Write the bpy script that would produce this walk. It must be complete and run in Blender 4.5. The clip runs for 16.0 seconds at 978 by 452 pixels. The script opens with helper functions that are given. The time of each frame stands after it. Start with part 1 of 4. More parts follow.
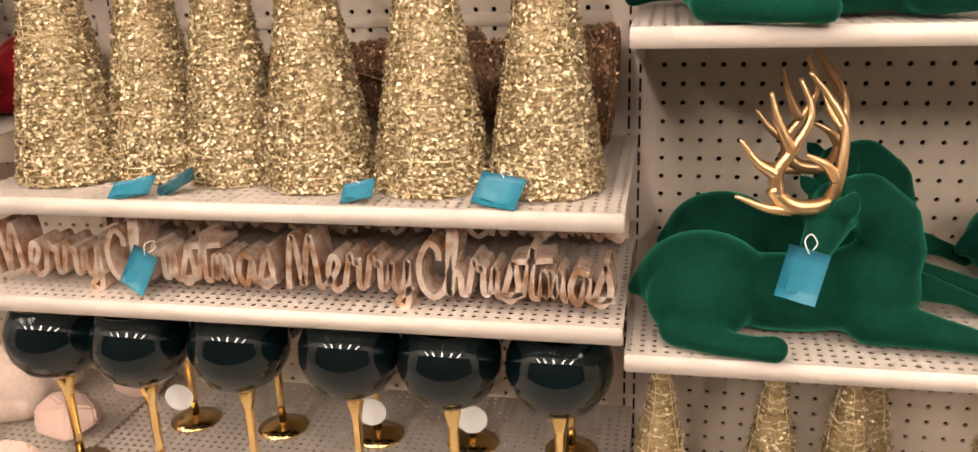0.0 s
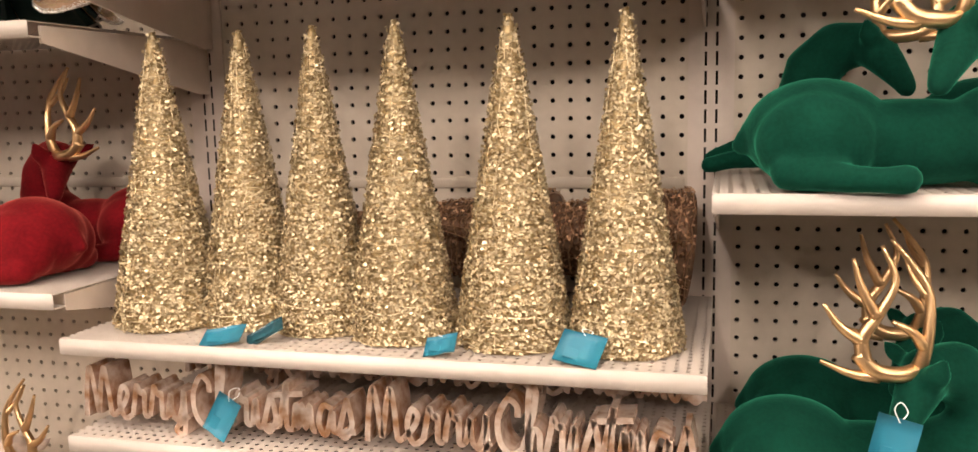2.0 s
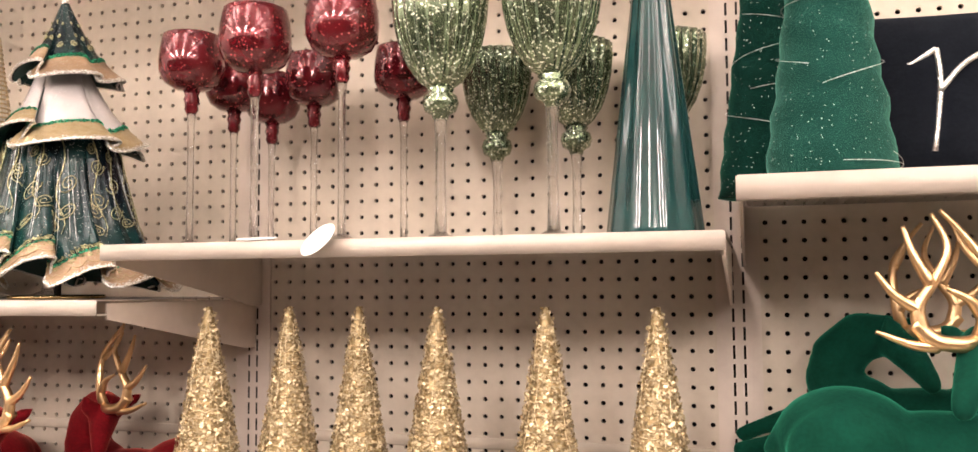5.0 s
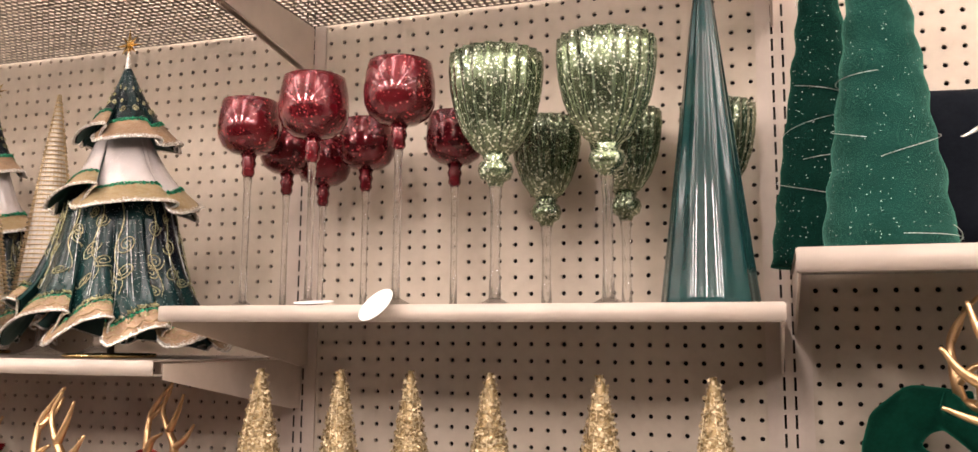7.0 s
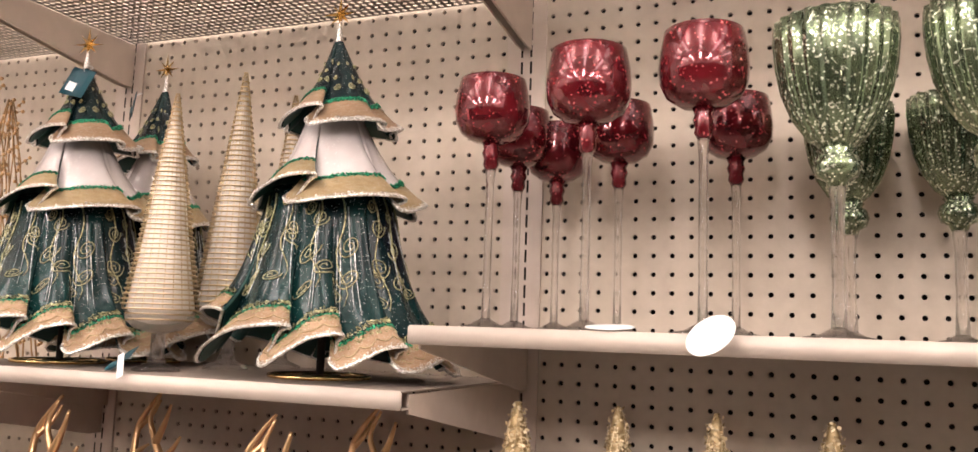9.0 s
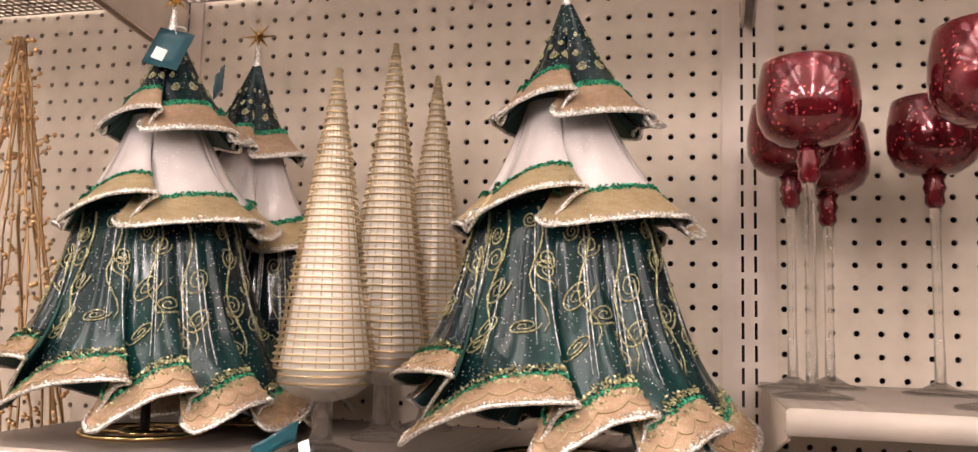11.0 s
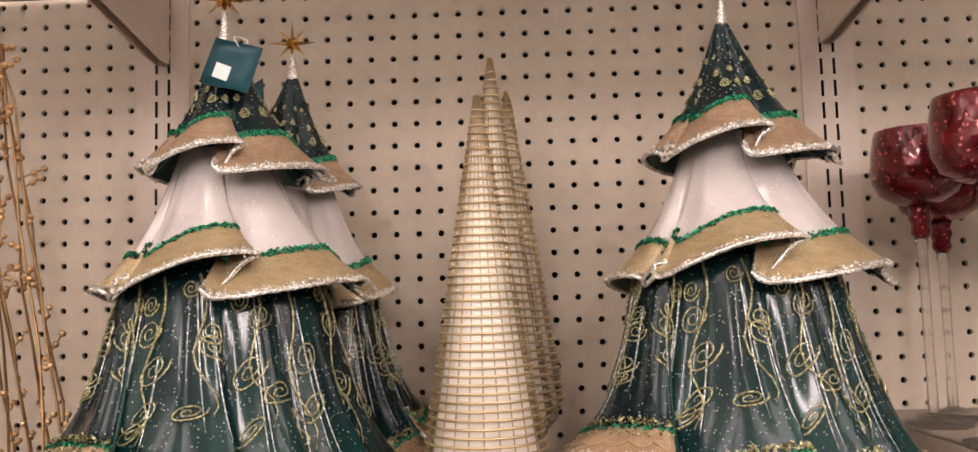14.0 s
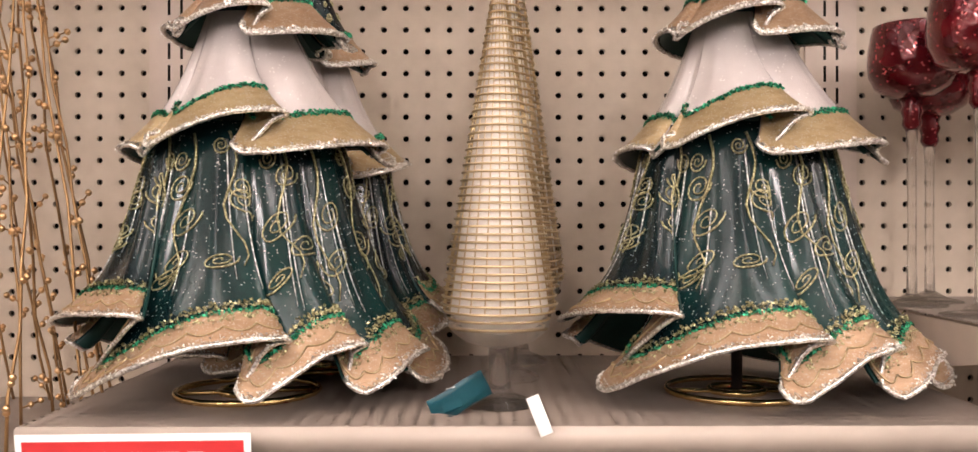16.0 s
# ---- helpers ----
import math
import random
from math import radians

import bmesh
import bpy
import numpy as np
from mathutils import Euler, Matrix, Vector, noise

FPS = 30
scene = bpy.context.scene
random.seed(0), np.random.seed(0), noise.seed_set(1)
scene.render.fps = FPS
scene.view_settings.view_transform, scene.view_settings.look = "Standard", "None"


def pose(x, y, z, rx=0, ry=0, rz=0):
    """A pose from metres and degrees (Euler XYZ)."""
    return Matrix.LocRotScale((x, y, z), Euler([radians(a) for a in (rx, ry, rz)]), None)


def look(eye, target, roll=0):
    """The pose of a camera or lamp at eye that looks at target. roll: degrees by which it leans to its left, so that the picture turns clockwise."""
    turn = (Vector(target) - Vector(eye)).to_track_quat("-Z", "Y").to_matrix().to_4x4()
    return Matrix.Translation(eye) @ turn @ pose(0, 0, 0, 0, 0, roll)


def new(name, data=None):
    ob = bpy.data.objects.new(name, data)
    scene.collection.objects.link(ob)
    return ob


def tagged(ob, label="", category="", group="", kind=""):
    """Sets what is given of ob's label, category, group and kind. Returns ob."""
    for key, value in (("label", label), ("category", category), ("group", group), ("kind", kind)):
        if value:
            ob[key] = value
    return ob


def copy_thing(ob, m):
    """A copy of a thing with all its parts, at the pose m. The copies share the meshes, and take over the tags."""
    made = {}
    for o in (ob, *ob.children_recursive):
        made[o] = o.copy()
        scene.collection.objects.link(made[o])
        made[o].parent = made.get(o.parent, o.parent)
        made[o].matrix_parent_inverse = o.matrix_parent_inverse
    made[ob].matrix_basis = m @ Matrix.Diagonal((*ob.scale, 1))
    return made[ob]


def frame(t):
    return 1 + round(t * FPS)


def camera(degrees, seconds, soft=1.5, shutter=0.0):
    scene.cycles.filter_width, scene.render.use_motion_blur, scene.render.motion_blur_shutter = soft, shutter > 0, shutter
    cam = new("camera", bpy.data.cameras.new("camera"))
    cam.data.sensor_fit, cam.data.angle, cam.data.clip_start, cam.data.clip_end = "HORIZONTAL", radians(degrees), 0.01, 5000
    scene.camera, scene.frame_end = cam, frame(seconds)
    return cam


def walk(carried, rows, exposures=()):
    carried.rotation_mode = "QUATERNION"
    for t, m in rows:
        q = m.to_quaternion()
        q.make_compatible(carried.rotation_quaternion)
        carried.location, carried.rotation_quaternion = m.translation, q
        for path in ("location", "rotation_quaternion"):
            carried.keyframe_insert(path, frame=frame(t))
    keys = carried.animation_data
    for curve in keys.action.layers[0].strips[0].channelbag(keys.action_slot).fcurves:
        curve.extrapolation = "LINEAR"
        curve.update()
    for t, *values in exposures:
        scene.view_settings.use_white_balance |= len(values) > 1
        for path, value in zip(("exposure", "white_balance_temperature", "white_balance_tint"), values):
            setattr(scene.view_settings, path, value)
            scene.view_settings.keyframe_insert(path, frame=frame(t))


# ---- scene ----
cam = camera(58.8, 16.0)
PATH = [
    (0, (0.806, -1.185, 1.459), (0.411, 0.674, 0.836), -2.0),
    (0.5, (0.806, -1.187, 1.466), (0.379, 0.685, 0.905), -2.2),
    (1, (0.796, -1.195, 1.466), (0.348, 0.698, 1.002), -2.0),
    (1.5, (0.788, -1.207, 1.464), (0.284, 0.692, 1.09), -1.9),
    (2, (0.782, -1.213, 1.468), (0.258, 0.698, 1.193), -1.3),
    (2.5, (0.772, -1.216, 1.491), (0.245, 0.701, 1.273), -0.9),
    (3, (0.781, -1.218, 1.528), (0.232, 0.697, 1.347), -0.9),
    (3.5, (0.78, -1.227, 1.552), (0.218, 0.69, 1.445), -0.5),
    (4, (0.782, -1.231, 1.559), (0.203, 0.683, 1.537), -0.2),
    (4.5, (0.775, -1.249, 1.575), (0.209, 0.669, 1.618), -0.5),
    (5, (0.781, -1.256, 1.592), (0.204, 0.654, 1.729), -0.4),
    (5.2, (0.779, -1.262, 1.598), (0.206, 0.647, 1.765), -0.5),
    (7.3, (0.737, -1.279, 1.606), (0.091, 0.596, 1.866), 0.6),
    (7.5, (0.727, -1.266, 1.6), (0.053, 0.604, 1.816), 0.4),
    (8, (0.654, -1.244, 1.596), (-0.056, 0.613, 1.813), 1.8),
    (8.5, (0.539, -1.223, 1.623), (-0.172, 0.631, 1.863), 2.3),
    (9, (0.423, -1.176, 1.639), (-0.321, 0.664, 1.886), 2.0),
    (9.5, (0.322, -1.158, 1.645), (-0.415, 0.685, 1.89), 2.2),
    (10, (0.251, -1.112, 1.674), (-0.498, 0.728, 1.907), 2.1),
    (10.2, (0.19, -1.083, 1.679), (-0.532, 0.767, 1.914), 2.3),
    (12.3, (-0.253, -1.009, 1.757), (-0.439, 0.971, 1.968), -1.0),
    (12.5, (-0.264, -0.991, 1.767), (-0.442, 0.99, 1.983), -1.0),
    (13, (-0.309, -0.963, 1.771), (-0.432, 1.022, 1.984), -1.3),
    (13.5, (-0.359, -0.971, 1.78), (-0.442, 1.017, 1.978), -1.4),
    (14, (-0.372, -0.98, 1.777), (-0.409, 1.013, 1.947), -1.6),
    (14.5, (-0.383, -0.999, 1.766), (-0.393, 0.996, 1.907), -1.5),
    (15, (-0.405, -1.0, 1.758), (-0.391, 0.999, 1.821), -0.8),
    (15.5, (-0.397, -1.005, 1.738), (-0.404, 0.994, 1.776), -0.5),
    (16, (-0.406, -1.012, 1.725), (-0.391, 0.988, 1.729), 0.0),
]
walk(cam, [(t, look(eye, target, roll)) for t, eye, target, roll in PATH], exposures=[(0, -0.22, 6500, 10), (3, 0.0, 6500, 11), (4, 0.16, 6300, 12), (5, 0.17, 6250, 13), (7.5, -0.16, 6200, 14), (10, -0.13, 6100, 14), (12.5, -0.58, 6150, 15), (14, -0.57, 6150, 15), (16, -0.48, 6150, 15)])

# ---- light ----
world = bpy.data.worlds.new("world")
scene.world = world
world.use_nodes = True
world.node_tree.nodes["Background"].inputs[0].default_value = (1.0, 0.9, 0.8, 1)
world.node_tree.nodes["Background"].inputs[1].default_value = 0.15


def lamp(x, y, z, sx, sy, power, flip=0):
    data = bpy.data.lights.new("tube_or_uplight", "AREA")
    data.shape, data.size, data.size_y, data.energy, data.color = "RECTANGLE", sx, sy, power, (1.0, 0.87, 0.78)
    new("tube_or_uplight", data).matrix_world = pose(x, y, z, flip)


LAMPS = [(x, y) for y in (-1.7, -4.4) for x in (-2.7, -1.2, 0.3, 1.8, 3.3)]
for lx, ly in LAMPS:
    lamp(lx, ly, 3.08, 0.22, 2.2, 16 if ly > -2 else 128)
    # Added uplights that brighten the ceiling behind the top shelf's holes.
    if ly > -2:
        lamp(lx, ly, 3.22, 0.22, 2.2, 58, 180)

# ---- materials ----


def material(name, base=(0.8, 0.8, 0.8), rough=0.5, metal=0.0, **kw):
    m = bpy.data.materials.new(name)
    m.use_nodes = True
    b = m.node_tree.nodes["Principled BSDF"]
    b.inputs["Base Color"].default_value = (*base, 1)
    b.inputs["Roughness"].default_value = rough
    b.inputs["Metallic"].default_value = metal
    for key, value in kw.items():
        b.inputs[key.replace("_", " ")].default_value = value
    return m


def node(m, kind, **kw):
    n = m.node_tree.nodes.new(kind)
    for key, value in kw.items():
        n.inputs[key].default_value = value
    return n


def link(m, a, b):
    m.node_tree.links.new(a, b)


def bsdf(m):
    return m.node_tree.nodes["Principled BSDF"]


def grain(m, dark, light, scale, stretch=(1, 1, 1), bump=0.0, distance=0.002, lo=0.3, hi=0.7, detail=6.0):
    """Two-scale noise between two colours, with relief."""
    co = node(m, "ShaderNodeTexCoord")
    mp = node(m, "ShaderNodeMapping", Scale=stretch)
    n1 = node(m, "ShaderNodeTexNoise", Scale=scale, Detail=detail)
    n2 = node(m, "ShaderNodeTexNoise", Scale=scale * 0.13, Detail=3.0)
    add = m.node_tree.nodes.new("ShaderNodeMath")
    add.operation = "ADD"
    half = m.node_tree.nodes.new("ShaderNodeMath")
    half.operation = "MULTIPLY"
    half.inputs[1].default_value = 0.5
    ramp = m.node_tree.nodes.new("ShaderNodeValToRGB")
    ramp.color_ramp.elements[0].color, ramp.color_ramp.elements[1].color = (*dark, 1), (*light, 1)
    ramp.color_ramp.elements[0].position, ramp.color_ramp.elements[1].position = lo, hi
    link(m, co.outputs["Object"], mp.inputs[0])
    link(m, mp.outputs[0], n1.inputs["Vector"])
    link(m, mp.outputs[0], n2.inputs["Vector"])
    link(m, n1.outputs[0], add.inputs[0])
    link(m, n2.outputs[0], add.inputs[1])
    link(m, add.outputs[0], half.inputs[0])
    link(m, half.outputs[0], ramp.inputs[0])
    link(m, ramp.outputs[0], bsdf(m).inputs["Base Color"])
    if bump:
        bp = node(m, "ShaderNodeBump", Strength=bump, Distance=distance)
        link(m, n1.outputs[0], bp.inputs["Height"])
        link(m, bp.outputs[0], bsdf(m).inputs["Normal"])
    return m


def flecks(m, colour, scale, cut, rough=0.25, metal=0.9):
    """Scattered glitter grains laid over the colour that the material has."""
    b = bsdf(m)
    co = node(m, "ShaderNodeTexCoord")
    v = node(m, "ShaderNodeTexVoronoi", Scale=scale)
    link(m, co.outputs["Object"], v.inputs["Vector"])
    sep = m.node_tree.nodes.new("ShaderNodeSeparateColor")
    link(m, v.outputs["Color"], sep.inputs[0])
    gt = m.node_tree.nodes.new("ShaderNodeMath")
    gt.operation = "GREATER_THAN"
    gt.inputs[1].default_value = cut
    link(m, sep.outputs[0], gt.inputs[0])
    mix = m.node_tree.nodes.new("ShaderNodeMix")
    mix.data_type = "RGBA"
    mix.inputs[7].default_value = (*colour, 1)
    if b.inputs["Base Color"].links:
        link(m, b.inputs["Base Color"].links[0].from_socket, mix.inputs[6])
    else:
        mix.inputs[6].default_value = b.inputs["Base Color"].default_value
    link(m, gt.outputs[0], mix.inputs[0])
    link(m, mix.outputs[2], b.inputs["Base Color"])
    nm = node(m, "ShaderNodeBump", Strength=0.8, Distance=0.002)
    link(m, sep.outputs[1], nm.inputs["Height"])
    link(m, nm.outputs[0], b.inputs["Normal"])
    return m


def perforated(m, pitch, radius):
    """Round holes punched through a sheet, on a square pitch in its own x and y."""
    nt = m.node_tree
    co = node(m, "ShaderNodeTexCoord")
    sep = nt.nodes.new("ShaderNodeSeparateXYZ")
    link(m, co.outputs["Object"], sep.inputs[0])
    sq = []
    for axis in (0, 1):
        w = nt.nodes.new("ShaderNodeMath")
        w.operation = "PINGPONG"
        w.inputs[1].default_value = pitch / 2
        link(m, sep.outputs[axis], w.inputs[0])
        p = nt.nodes.new("ShaderNodeMath")
        p.operation = "POWER"
        p.inputs[1].default_value = 2.0
        link(m, w.outputs[0], p.inputs[0])
        sq.append(p)
    add = nt.nodes.new("ShaderNodeMath")
    link(m, sq[0].outputs[0], add.inputs[0])
    link(m, sq[1].outputs[0], add.inputs[1])
    lt = nt.nodes.new("ShaderNodeMath")
    lt.operation = "LESS_THAN"
    lt.inputs[1].default_value = radius * radius
    link(m, add.outputs[0], lt.inputs[0])
    inv = nt.nodes.new("ShaderNodeMath")
    inv.operation = "SUBTRACT"
    inv.inputs[0].default_value = 1.0
    link(m, lt.outputs[0], inv.inputs[1])
    link(m, inv.outputs[0], bsdf(m).inputs["Alpha"])
    return m


PEG = grain(material("pegboard_beige", rough=0.55), (0.492, 0.412, 0.320), (0.592, 0.502, 0.400), 60, bump=0.03)
SHELF = grain(material("shelf_enamel", rough=0.42), (0.54, 0.47, 0.41), (0.64, 0.565, 0.50), 25, bump=0.03)
SHELF_TOP = perforated(grain(material("shelf_perforated", rough=0.45), (0.50, 0.43, 0.37), (0.60, 0.525, 0.46), 25), 0.0127, 0.0030)
# Underside shade is put into this darker enamel, so the holes read bright.
MESH_TOP = perforated(grain(material("shelf_mesh_shaded", rough=0.45), (0.16, 0.125, 0.10), (0.23, 0.18, 0.145), 25), 0.0127, 0.0048)
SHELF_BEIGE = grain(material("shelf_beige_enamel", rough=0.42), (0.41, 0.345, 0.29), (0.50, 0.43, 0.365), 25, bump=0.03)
# Beige deck, its colour darkened for the shade of the shelf above.
DECK_BEIGE_SHADED = perforated(grain(material("deck_beige_shaded", rough=0.45), (0.29, 0.235, 0.195), (0.37, 0.31, 0.26), 25), 0.0127, 0.0030)
STEEL = grain(material("upright_enamel", rough=0.45), (0.52, 0.43, 0.36), (0.62, 0.52, 0.44), 40)
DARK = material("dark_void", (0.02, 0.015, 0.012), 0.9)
FLOOR = grain(material("vinyl_floor", rough=0.35), (0.50, 0.46, 0.40), (0.62, 0.58, 0.52), 6)
CEIL = grain(material("ceiling_tile", rough=0.9), (0.70, 0.68, 0.64), (0.80, 0.78, 0.74), 40)
# Dark mottle for the unseen block that keeps reflections in the glass dark.
OPPOSITE = grain(material("dark_aisle_backdrop", rough=0.7), (0.03, 0.022, 0.018), (0.16, 0.12, 0.10), 9, (1, 1, 2.5))
GOLD_CHIP = material("gold_sequin", (0.83, 0.62, 0.28), 0.48, 0.55)
BRONZE_CHIP = material("bronze_sequin", (0.45, 0.26, 0.14), 0.4, 0.85)
GOLD_CORE = grain(material("gold_mesh_core", rough=0.5, metal=0.55), (0.26, 0.18, 0.08), (0.56, 0.42, 0.22), 160)
BRONZE_CORE = grain(material("bronze_mesh_core", rough=0.6, metal=0.5), (0.10, 0.055, 0.03), (0.28, 0.16, 0.09), 120)
for chip, lo, hi in ((GOLD_CHIP, (0.26, 0.175, 0.073), (0.88, 0.74, 0.49)), (BRONZE_CHIP, (0.22, 0.11, 0.06), (0.62, 0.40, 0.24))):
    g = node(chip, "ShaderNodeNewGeometry")
    r = chip.node_tree.nodes.new("ShaderNodeValToRGB")
    r.color_ramp.elements[0].color, r.color_ramp.elements[1].color = (*lo, 1), (*hi, 1)
    link(chip, g.outputs["Random Per Island"], r.inputs[0])
    link(chip, r.outputs[0], bsdf(chip).inputs["Base Color"])


def flock(name, dark, light, sheen):
    m = grain(material(name, rough=0.95), dark, light, 220, bump=0.25, distance=0.0015)
    b = bsdf(m)
    b.inputs["Sheen Weight"].default_value, b.inputs["Sheen Roughness"].default_value = 0.8, 0.35
    b.inputs["Sheen Tint"].default_value = (*sheen, 1)
    b.inputs["Specular IOR Level"].default_value = 0.1
    return m


GREEN_FLOCK = flock("green_flocking", (0.001, 0.024, 0.014), (0.003, 0.046, 0.027), (0.05, 0.45, 0.27))
RED_FLOCK = flock("red_flocking", (0.085, 0.002, 0.004), (0.17, 0.005, 0.008), (0.9, 0.2, 0.15))
CREAM_FLOCK = flock("cream_flocking", (0.62, 0.47, 0.38), (0.78, 0.64, 0.54), (0.9, 0.8, 0.7))
VELVET = flecks(flock("green_velvet", (0.003, 0.028, 0.020), (0.009, 0.056, 0.042), (0.2, 0.55, 0.42)), (0.6, 0.7, 0.6), 1100, 0.996)
VELVET_DARK = flecks(flock("dark_green_velvet", (0.001, 0.014, 0.010), (0.004, 0.030, 0.022), (0.05, 0.3, 0.2)), (0.8, 0.85, 0.75), 900, 0.994)
ANTLER = grain(material("antler_gold", rough=0.28, metal=0.9), (0.48, 0.27, 0.12), (0.86, 0.60, 0.33), 30, bump=0.1)
# Rose gold; the brown to near-white noise paints in the letters' reflections.
ROSE = grain(material("rose_gold_painted_gleam", rough=0.14, metal=0.55), (0.46, 0.24, 0.12), (0.98, 0.80, 0.68), 60, lo=0.42, hi=0.60)
BLACK_GLASS = material("dark_green_glass", (0.002, 0.007, 0.008), 0.05, 0.0, Coat_Weight=0.1, Coat_Roughness=0.03, Specular_IOR_Level=0.4)
BRASS = grain(material("polished_brass", rough=0.16, metal=1.0), (0.72, 0.48, 0.18), (0.90, 0.68, 0.34), 20)
RED_GLASS = flecks(grain(material("red_mercury_glass", rough=0.14, metal=0.45, Coat_Weight=0.7), (0.085, 0.003, 0.007), (0.22, 0.009, 0.017), 45), (0.62, 0.12, 0.13), 520, 0.965)
GREEN_GLASS = flecks(grain(material("green_mercury_glass", rough=0.2, metal=0.75, Coat_Weight=0.6), (0.035, 0.058, 0.028), (0.29, 0.36, 0.20), 80, (1, 1, 0.5)), (0.90, 0.95, 0.78), 480, 0.86)
CLEAR = material("clear_glass", (0.98, 0.97, 0.96), 0.03, 0.0, Alpha=0.55, Transmission_Weight=1.0, IOR=1.42)
TEAL_GLAZE = grain(material("teal_glaze", rough=0.10, metal=0.0, Coat_Weight=0.3), (0.004, 0.022, 0.023), (0.014, 0.056, 0.053), 14)
BLACK_CLOTH = flock("black_velvet", (0.003, 0.004, 0.007), (0.008, 0.010, 0.014), (0.05, 0.06, 0.08))
SILVER = flecks(material("silver_glitter", (0.55, 0.50, 0.45), 0.3, 0.85), (0.98, 0.96, 0.92), 700, 0.5)
ENAMEL_WHITE = flecks(grain(material("pearl_enamel", rough=0.18, metal=0.1, Coat_Weight=0.7), (0.58, 0.51, 0.49), (0.80, 0.745, 0.725), 22), (0.9, 0.85, 0.8), 900, 0.99)
ENAMEL_GREEN = flecks(grain(material("teal_enamel", rough=0.13, metal=0.0, Coat_Weight=0.0, Specular_IOR_Level=0.38), (0.004, 0.005, 0.010), (0.005, 0.034, 0.031), 26, (1, 1, 0.3), lo=0.38, hi=0.64), (0.36, 0.39, 0.37), 1000, 0.980)
LINING = grain(material("tier_lining", rough=0.5, metal=0.2), (0.003, 0.03, 0.026), (0.007, 0.06, 0.05), 30)
GREEN_GLITTER = flecks(material("green_glitter", (0.004, 0.13, 0.06), 0.4, 0.5), (0.06, 0.50, 0.26), 700, 0.6)
BAND_GOLD = flecks(grain(material("embossed_gold_band", rough=0.42, metal=0.5), (0.40, 0.28, 0.13), (0.60, 0.47, 0.28), 90, (1, 1, 3), bump=0.6, distance=0.003), (0.56, 0.47, 0.33), 1000, 0.90)
BAND_COPPER = flecks(grain(material("embossed_copper_band", rough=0.42, metal=0.45), (0.33, 0.20, 0.11), (0.56, 0.39, 0.25), 90, (1, 1, 3), bump=0.6, distance=0.003), (0.52, 0.42, 0.32), 1000, 0.90)
FILIGREE = flecks(material("gold_filigree", (0.24, 0.22, 0.10), 0.4, 0.6), (0.62, 0.58, 0.34), 800, 0.6)
# Silver for the highlights drawn on the lower tier.
STREAK = flecks(material("silver_streak_gleam", (0.34, 0.36, 0.35), 0.3, 0.7), (0.85, 0.86, 0.84), 600, 0.6)
WIRE = grain(material("champagne_wire", rough=0.28, metal=0.85), (0.52, 0.38, 0.20), (0.86, 0.71, 0.46), 40)
# Core's silver-white reflections are put into a near-white base colour.
BEADED = grain(material("champagne_core_gleam", rough=0.3, metal=0.1), (0.82, 0.77, 0.69), (0.92, 0.88, 0.83), 90, bump=0.2)
TWIG = grain(material("gold_twig", rough=0.4, metal=0.7), (0.22, 0.12, 0.05), (0.50, 0.31, 0.14), 60)
TAG = grain(material("teal_card", rough=0.4), (0.010, 0.13, 0.20), (0.025, 0.21, 0.30), 12)
TAG_DARK = material("dark_teal_card", (0.006, 0.06, 0.08), 0.4)
PAPER = grain(material("white_label", rough=0.5), (0.80, 0.80, 0.78), (0.88, 0.88, 0.86), 10)
SIGN_RED = grain(material("sign_red", rough=0.4), (0.62, 0.035, 0.04), (0.70, 0.05, 0.05), 10)
PINK_STONE = grain(material("blush_stone", rough=0.25, Coat_Weight=0.3), (0.58, 0.36, 0.28), (0.84, 0.64, 0.55), 14, bump=0.3, distance=0.006)
LAMP_BODY = material("lamp_housing", (0.75, 0.75, 0.73), 0.5)

# ---- builders ----


def part(name, bm, mat, parent=None, label="", smooth=True):
    me = bpy.data.meshes.new(name)
    if isinstance(bm, tuple):
        me.from_pydata(bm[0], [], bm[1])
    else:
        bm.to_mesh(me)
        bm.free()
    for m in (mat if isinstance(mat, (list, tuple)) else [mat]):
        me.materials.append(m)
    if smooth:
        me.shade_smooth()
    ob = new(name, me)
    ob.parent = parent
    if label:
        tagged(ob, label)
    return ob


def thing(name, label, category, group="", kind=""):
    return tagged(new(name), label, category, group, kind)


def join(*pieces):
    verts, faces = [], []
    for v, f in pieces:
        n = len(verts)
        verts += [tuple(p) for p in v]
        faces += [tuple(i + n for i in q) for q in f]
    return verts, faces


def box(x0, y0, z0, x1, y1, z1):
    v = [(x, y, z) for x in (x0, x1) for y in (y0, y1) for z in (z0, z1)]
    return v, [(0, 1, 3, 2), (4, 6, 7, 5), (0, 4, 5, 1), (2, 3, 7, 6), (0, 2, 6, 4), (1, 5, 7, 3)]


def bevel_box(x0, y0, z0, x1, y1, z1, r=0.002, seg=2):
    bm = bmesh.new()
    v, f = box(x0, y0, z0, x1, y1, z1)
    vs = [bm.verts.new(p) for p in v]
    for q in f:
        bm.faces.new([vs[i] for i in q])
    bmesh.ops.recalc_face_normals(bm, faces=bm.faces)
    bmesh.ops.bevel(bm, geom=list(bm.edges), offset=r, segments=seg, affect="EDGES")
    return bm


